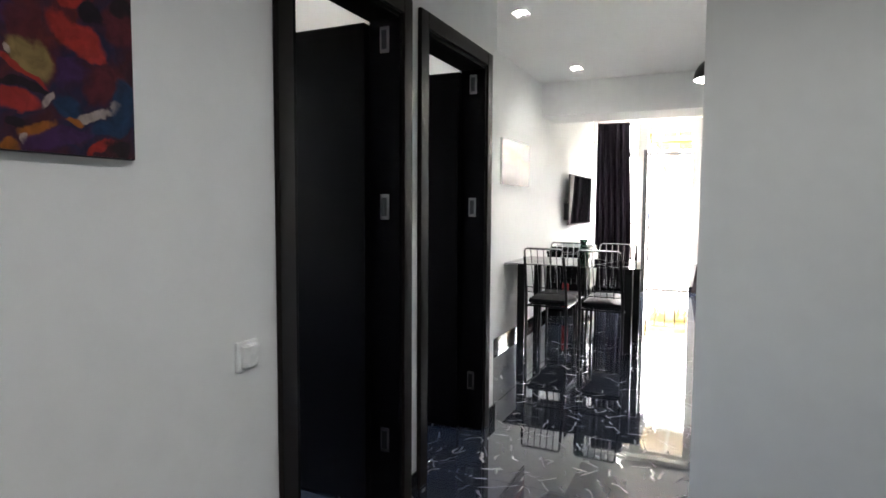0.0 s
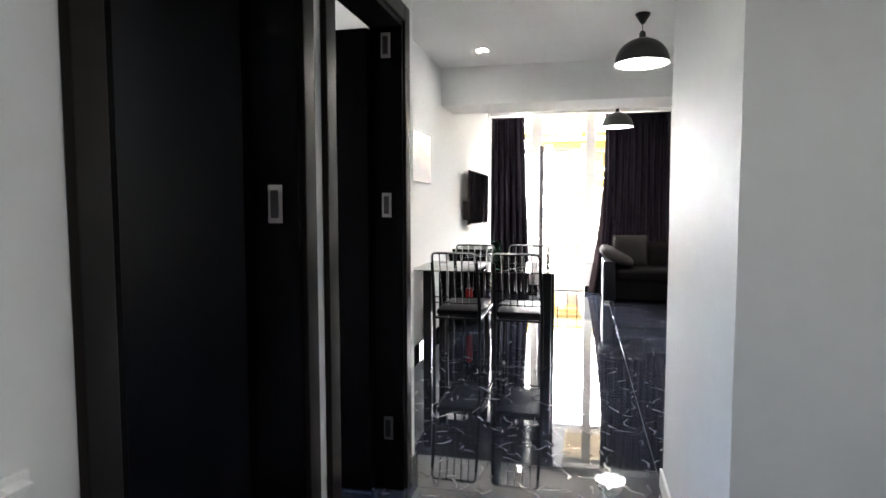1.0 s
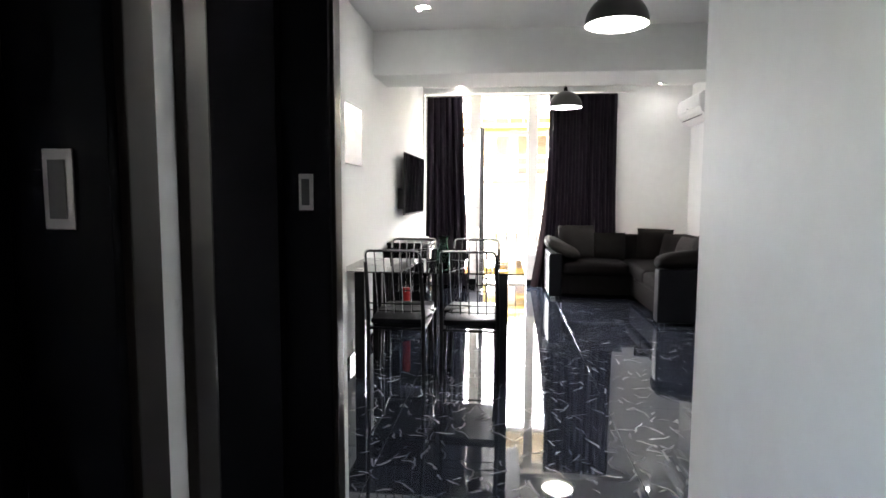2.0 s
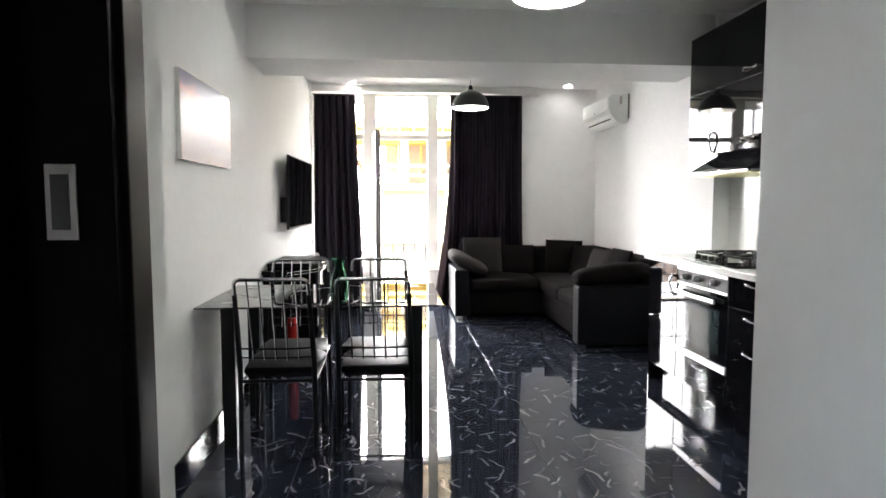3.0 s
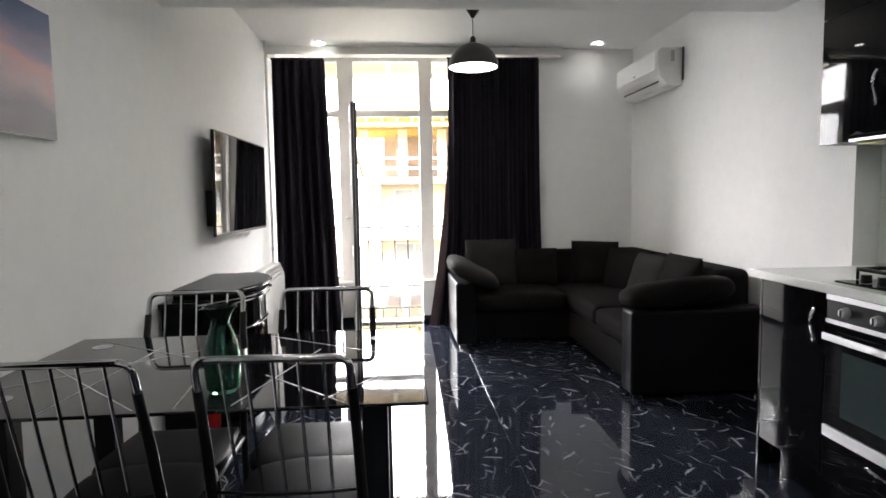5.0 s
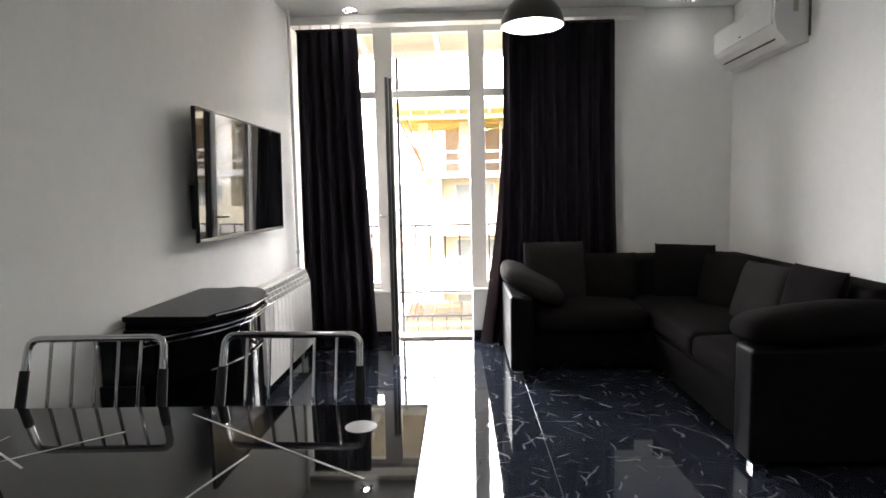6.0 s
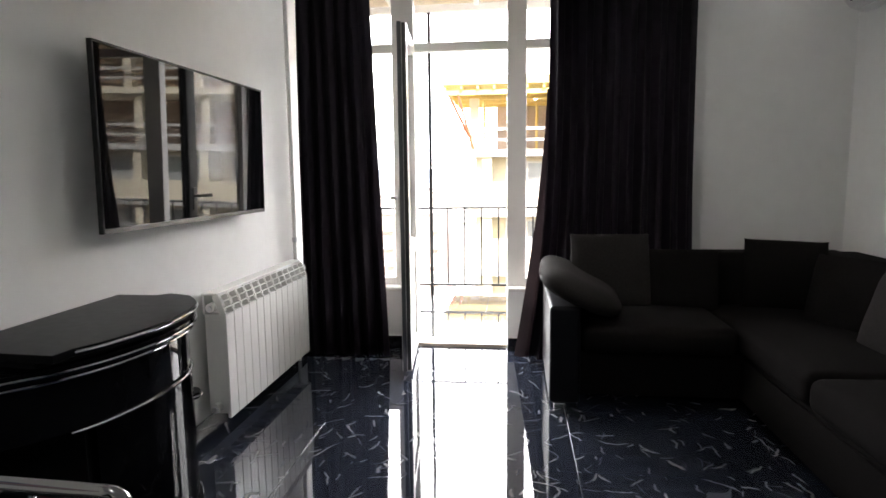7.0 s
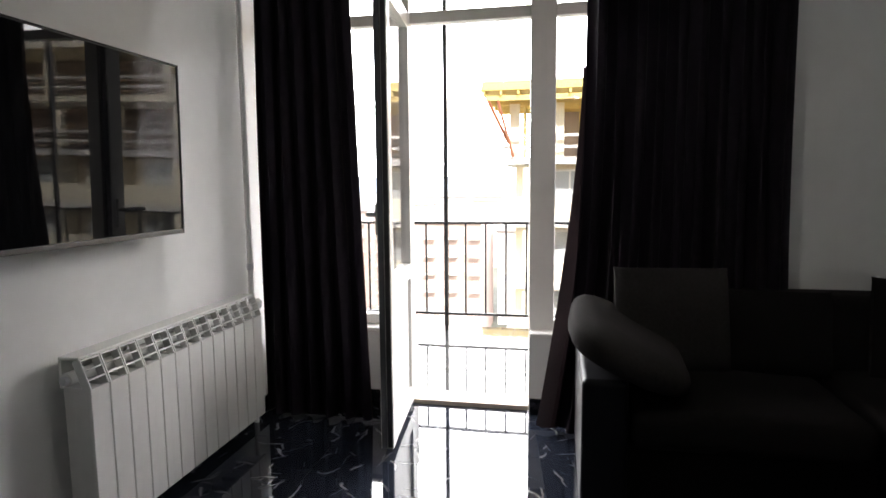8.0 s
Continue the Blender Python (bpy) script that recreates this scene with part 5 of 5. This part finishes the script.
hood = thing("cooker_hood", "black slanted cooker hood with yellowish filters", "cooker hood", at=(1.05, 5.12, 1.43))
t = bmesh.new()
lo = [(0.862, 4.80), (0.862, 5.445), (XT - 0.004, 5.445), (XT - 0.004, 4.80)]
hi = [(1.045, 4.86), (1.045, 5.385), (XT - 0.004, 5.385), (XT - 0.004, 4.86)]
rings = [[t.verts.new((x, y, z)) for x, y in o] for o, z in ((lo, 1.432), (lo, 1.458), (hi, 1.578))]
for a, b in zip(rings, rings[1:]):
    for k in range(4):
        t.faces.new((a[k], a[(k + 1) % 4], b[(k + 1) % 4], b[k]))
t.faces.new(rings[2])
t.faces.new(rings[0][::-1])
bmesh.ops.recalc_face_normals(t, faces=t.faces)
bmesh.ops.bevel(t, geom=t.edges[:], offset=0.004, segments=2, affect="EDGES", profile=0.5)
part("canopy", t, M_LACQUER, hood, "black gloss slanted canopy")
part("lip", box(0.856, 4.81, 1.434, 0.8615, 5.435, 1.446, 0.001), M_STEEL, hood, "slim steel lip")
for a, b in ((4.82, 5.11), (5.12, 5.425)):
    part("filter", box(0.885, a, 1.4255, 1.25, b, 1.4315, 0.001), M_GREASE, hood, "yellowish grease filter")

sock = thing("kitchen_socket", "white plastic wall socket on tiles", "wall socket", at=(XT, 4.85, 1.11))
part("plate", box(XT - 0.022, 4.78, 1.074, XT - 0.012, 4.925, 1.154, 0.003), M_PLASTICW, sock)
for o in (4.817, 4.888):
    part("well", moved(lathe([(0.0, 0.0), (0.017, 0.0), (0.019, 0.008), (0.023, 0.009), (0.023, 0.0)], 0, 0, 18), pose(XT - 0.022, o, 1.114, 0, -90, 0) @ Matrix.Diagonal((1, 1, 0.5, 1))), M_PLASTICW, sock)
    part("pin_hole", box(XT - 0.0235, o - 0.010, 1.110, XT - 0.0222, o + 0.010, 1.118), M_GASKET, sock)

splash = setting("trim", box(XT - 0.004, 2.94, 0.887, XT - 0.001, 5.941, 1.47), M_TILEGROUT, "grout bed of kitchen wall tiles", "tiled wall")
TROWS = ((0.888, 1.222), (1.224, 1.469))
for z0, z1 in TROWS:
    for k in range(6):
        a = 5.939 - k * 0.502
        b = max(2.942, a - 0.50)
        tl = mesh_object("tile", box(XT - 0.012, b, z0, XT - 0.0042, a, z1, 0.0015), M_TILE)
        tl.parent = splash


# ---------------------------------------------------------------- balcony and street
balcony = setting("balcony_floor", box(-2.6, 9.42, -0.25, 1.6, 11.15, -0.03), M_BALCTILE, "pale glossy tiled balcony floor", "balcony floor")
for i in range(7):
    for j in range(3):
        x, y = -2.6 + i * 0.6, 9.42 + j * 0.577
        b = mesh_object("tile", box(x + 0.002, y + 0.002, -0.0298, x + 0.598, y + 0.574, -0.018, 0.0015), M_BALCTILE)
        b.parent = balcony
rails = thing("balcony_railing", "black metal balcony railing with upright bars", "railing", at=(-0.8, 11.0, 0))
part("top_rail", box(-2.6, 10.985, 0.885, 1.6, 11.015, 0.905, 0.003), M_BLACKMETAL, rails)
part("bottom_rail", box(-2.6, 10.988, 0.115, 1.6, 11.012, 0.135, 0.002), M_BLACKMETAL, rails)
for k in range(1, 26):
    x = -0.698 + 0.168 * (k - 12)
    if abs(x + 1.366) < 0.03:
        continue
    part("bar", box(x - 0.007, 10.993, 0.135, x + 0.007, 11.007, 0.885), M_BLACKMETAL, rails)
part("post", box(-1.382, 10.98, -0.03, -1.350, 11.02, 2.80, 0.002), M_BLACKMETAL, rails, "slim black post up to awning")
for x in (-2.58, 1.58):
    part("post", box(x - 0.016, 10.98, -0.03, x + 0.016, 11.02, 2.80, 0.002), M_BLACKMETAL, rails)
awn = thing("balcony_awning", "pale board balcony roof on rafters", "awning", at=(-0.5, 10.3, 2.9))
part("boards", moved(box(-2.7, 0, 0.07, 1.7, 1.85, 0.09), pose(0, 9.42, 2.86, -2, 0, 0)), M_WOODY, awn)
for k in range(6):
    x = -2.5 + k * 0.8
    part("rafter", moved(box(x - 0.025, 0.0, 0.0, x + 0.025, 1.80, 0.068), pose(0, 9.42, 2.86, -2, 0, 0)), M_PVC, awn)
part("edge_beam", box(-2.7, 10.97, 2.76, 1.7, 11.04, 2.83, 0.003), M_PVC, awn)


def block(name, x0, y0, x1, y1, z0, z1, wall, label, floors, bays, balconies=False, roof=None):
    """A block of flats; the face towards the flat carries windows set back in the wall."""
    ob = thing(name, label, "building", at=((x0 + x1) / 2, y0, z0), group="houses across the street")
    part("wall", box(x0, y0, z0, x1, y1, z1), wall, ob)
    part("roof", box(x0 - 0.3, y0 - 0.3, z1, x1 + 0.3, y1 + 0.3, z1 + 0.35), roof or M_ROOF, ob)
    fh, bw = (z1 - z0) / floors, (x1 - x0) / bays
    for f in range(floors):
        for b in range(bays):
            cx, cz = x0 + (b + 0.5) * bw, z0 + (f + 0.55) * fh
            w, h = bw * 0.42, fh * 0.46
            win_ = part("window", box(cx - w / 2, y0 - 0.06, cz - h / 2, cx + w / 2, y0 - 0.01, cz + h / 2), M_PVC, ob)
            part("pane", box(cx - w / 2 + 0.08, y0 - 0.07, cz - h / 2 + 0.08, cx + w / 2 - 0.08, y0 - 0.061, cz + h / 2 - 0.08), M_FARGLASS, win_)
            if balconies and b % 2:
                part("balcony", box(cx - bw * 0.45, y0 - 1.1, cz - h / 2 - 0.5, cx + bw * 0.45, y0 - 0.07, cz - h / 2 - 0.35), M_PLASTER_W, ob)
    return ob


setting("ground", box(-900, 12, -24.2, 900, 2500, -24), M_GROUND, "hazy city ground far below", "ground")
# the unfinished house opposite: open top storeys with props and guard boards, cream flats below, yellow formwork on top
def house_opposite():
    y0, x0, x1, storey = 32.0, -2.9, 40.0, 2.7
    ob = thing("house_opposite", "cream house under construction with yellow formwork on top", "building", at=(20, y0, -24), group="houses across the street")
    part("wall", box(x0 + 0.5, y0 + 1.4, -24, x1, y0 + 16, 1.98), M_PLASTER_Y, ob, "cream rendered wall")
    part("upper_wall", box(9.0, y0 + 3.2, 2.28, x1, y0 + 16, 7.3), M_BRICKISH, ob, "brown block wall")
    part("rear_wall", box(x0 + 1.4, y0 + 4.2, 2.28, 8.9, y0 + 4.5, 4.6), M_BRICKISH, ob, "brown block wall")
    for k in range(-8, 1):
        z = 1.98 + storey * k
        part("slab", box(x0, y0, z, x1, y0 + 6, z + 0.30), M_PLASTER_W, ob, "white slab edge")
    for z in (4.68, 7.38):
        part("slab", box(9.0, y0, z, x1, y0 + 6, z + 0.30), M_PLASTER_Y, ob, "cream roof slab edge")
    for z, left in ((2.28, x0), (4.98, 9.0)):
        x = left + 0.3
        while x < x1:
            part("column", box(x, y0 + 0.4, z, x + 0.42, y0 + 0.82, z + 2.3), M_PLASTER_Y, ob)
            x += 1.9 if x < 8 else 3.6
        for up in (0.37, 0.85):
            part("guard_rail", box(left, y0 + 0.05, z + up, x1, y0 + 0.11, z + up + 0.12), M_PLASTER_W, ob, "white guard board")
        for k in range(14):
            x = left + 0.9 + k * 1.25
            part("prop", tube([(x, y0 + 1.5 + (k % 3), z), (x, y0 + 1.5 + (k % 3), z + 2.3)], 0.07, 8), M_BRICKISH if k % 2 else M_FORM, ob, "formwork prop")
    part("formwork", box(x0 - 0.8, y0 - 1.0, 4.98, 8.6, y0 + 6, 5.10), M_FORM, ob, "yellow formwork boards")
    for k in range(9):
        part("formwork_beam", box(x0 - 0.75, y0 - 0.9 + k * 0.75, 5.11, 8.5, y0 - 0.72 + k * 0.75, 5.36), M_FORM, ob)
    for k in range(16):
        x = x0 - 0.7 + k * 0.7
        part("formwork_joist", box(x, y0 - 0.95, 4.80, x + 0.10, y0 + 5.5, 4.97), M_FORM, ob)
    for k in range(4):
        part("formwork_beam", box(x0 - 0.6, y0 - 0.8 + k * 1.7, 4.58, 8.5, y0 - 0.68 + k * 1.7, 4.79), M_FORM, ob)
    part("formwork_brace", tube([(x0 - 0.5, y0 - 0.8, 4.6), (x0 + 0.3, y0 - 0.1, 2.9)], 0.07, 8), M_RUST, ob, "rusty brace")
    part("formwork_brace", tube([(x0 - 0.1, y0 - 0.8, 4.6), (x0 + 0.5, y0 - 0.1, 2.3)], 0.06, 8), M_RUST, ob, "rusty brace")
    for f in range(8):
        z = 2.28 - storey * (f + 1)
        part("parapet", box(x0 + 0.3, y0 + 0.02, z + 0.001, x1, y0 + 0.16, z + 0.95), M_PLASTER_Y, ob, "cream balcony parapet")
        for k in range(13):
            x = x0 + 1.6 + k * 3.6
            part("pier", box(x - 0.7, y0 + 0.17, z, x - 0.3, y0 + 1.39, z + 2.39), M_PLASTER_Y, ob)
            win_ = part("window", box(x + 0.3, y0 + 1.30, z + 0.5, x + 2.3, y0 + 1.39, z + 2.2), M_PVC, ob)
            part("pane", box(x + 0.4, y0 + 1.28, z + 0.6, x + 1.26, y0 + 1.299, z + 2.1), M_FARGLASS, win_)
            part("pane", box(x + 1.34, y0 + 1.28, z + 0.6, x + 2.2, y0 + 1.299, z + 2.1), M_FARGLASS, win_)


house_opposite()
block("apartment_house", -26, 95, -12, 112, -24, -5, M_PLASTER_P, "distant pink rendered apartment house with balconies", 7, 8, True)
block("apartment_house", -11, 110, 0, 125, -24, -7.5, M_PLASTER_W, "distant white apartment house", 6, 6)
block("apartment_house", -60, 120, -30, 140, -24, -4.5, M_PLASTER_P, "distant pinkish long apartment house", 7, 14, True)
block("apartment_house", -48, 210, -20, 230, -24, -4.0, M_PLASTER_W, "far white apartment tower", 9, 10)
block("apartment_house", -18, 240, 6, 260, -24, -5.0, M_PLASTER_Y, "far cream apartment house", 8, 10)
block("low_house", -14, 52, -4, 64, -24, -17, M_PLASTER_W, "low white house with grey roof below", 2, 4)
block("low_house", -28, 60, -17, 72, -24, -16, M_PLASTER_Y, "low cream house with grey roof below", 2, 4)
town = random.Random(41)
for k in range(9):
    x, y = -78 + k * 11 + town.uniform(-3, 3), 150 + 26 * (k % 4) + town.uniform(-8, 8)
    block("apartment_house", x, y, x + town.uniform(8, 13), y + 12, -24, town.uniform(-13, -3), (M_PLASTER_P, M_PLASTER_W, M_PLASTER_Y)[k % 3], "distant apartment house with grey flat roof", 5, 6, k % 2 == 0)
hills = thing("far_hills", "hazy blue hills on the horizon", "hills", at=(0, 1500, -24), kind="structure")
t = bmesh.new()
low_, top_ = [], []
for k in range(61):
    x = -1200 + k * 40
    low_.append(t.verts.new((x, 1500, -30)))
    top_.append(t.verts.new((x, 1560, 14 + 26 * noise.noise(Vector((k * 0.16, 3, 1))))))
for k in range(60):
    t.faces.new((low_[k], low_[k + 1], top_[k + 1], top_[k]))
# distance haze is mixed into the ridge's base colour as pale blue
part("ridge", t, mk("hazy_hill", (0.30, 0.36, 0.42), 0.95, var=0.1, scale=0.01), hills)

# pale, hazy sky far behind the city
haze = bpy.data.materials.new("hazy_bright_sky")
haze.use_nodes = True
hn, hl = haze.node_tree.nodes, haze.node_tree.links
hn.remove(hn["Principled BSDF"])
he = hn.new("ShaderNodeEmission")
he.inputs[0].default_value, he.inputs[1].default_value = (0.985, 0.97, 0.985, 1), 10.0
hl.new(he.outputs[0], hn["Material Output"].inputs[0])
t = bmesh.new()
arc = [(2200 * math.sin(radians(-75 + 6 * k)), 2200 * math.cos(radians(-75 + 6 * k))) for k in range(26)]
lo_, hi_ = [t.verts.new((x, y, -60)) for x, y in arc], [t.verts.new((x, y, 1900)) for x, y in arc]
for k in range(25):
    t.faces.new((lo_[k], lo_[k + 1], hi_[k + 1], hi_[k]))
setting("backdrop", t, haze, "pale hazy overcast sky", "sky")

# ---------------------------------------------------------------- floor tiles, one by one
def tiles():
    wx, wy = 1.2, 0.6
    mesh = None
    for i in range(-3, 2):
        for j in range(-5, 16):
            x0, y0 = -0.275 + i * wx, -0.30 + j * wy
            if y0 >= 9.24:
                continue
            y1 = min(y0 + wy, 9.25)
            x1 = x0 + wx
            if x0 > 1.0 and x1 > 1.7:
                x1 = 1.7
            whole = abs(y1 - y0 - wy) < 1e-6 and abs(x1 - x0 - wx) < 1e-6
            if whole and mesh:
                ob = new("tile", mesh)
            else:
                w, d = x1 - x0, y1 - y0
                bm = bmesh.new()
                gx, gy = 0.0016, 0.0004
                vs = [[bm.verts.new((sx * (w / 2 - gx - ins) , sy * (d / 2 - gy - ins), z)) for sx, sy in ((-1, -1), (1, -1), (1, 1), (-1, 1))] for z, ins in ((-0.012, 0.0), (-0.0006, 0.0), (0.0, 0.0006))]
                for a, b in zip(vs, vs[1:]):
                    for k in range(4):
                        bm.faces.new((a[k], a[(k + 1) % 4], b[(k + 1) % 4], b[k]))
                bm.faces.new(vs[2])
                bm.faces.new(vs[0][::-1])
                ob = mesh_object("tile", bm, M_MARBLE, smooth=False)
                if whole:
                    mesh = ob.data
            ob.location = ((x0 + x1) / 2, (y0 + y1) / 2, 0)
            ob.parent = floor


tiles()
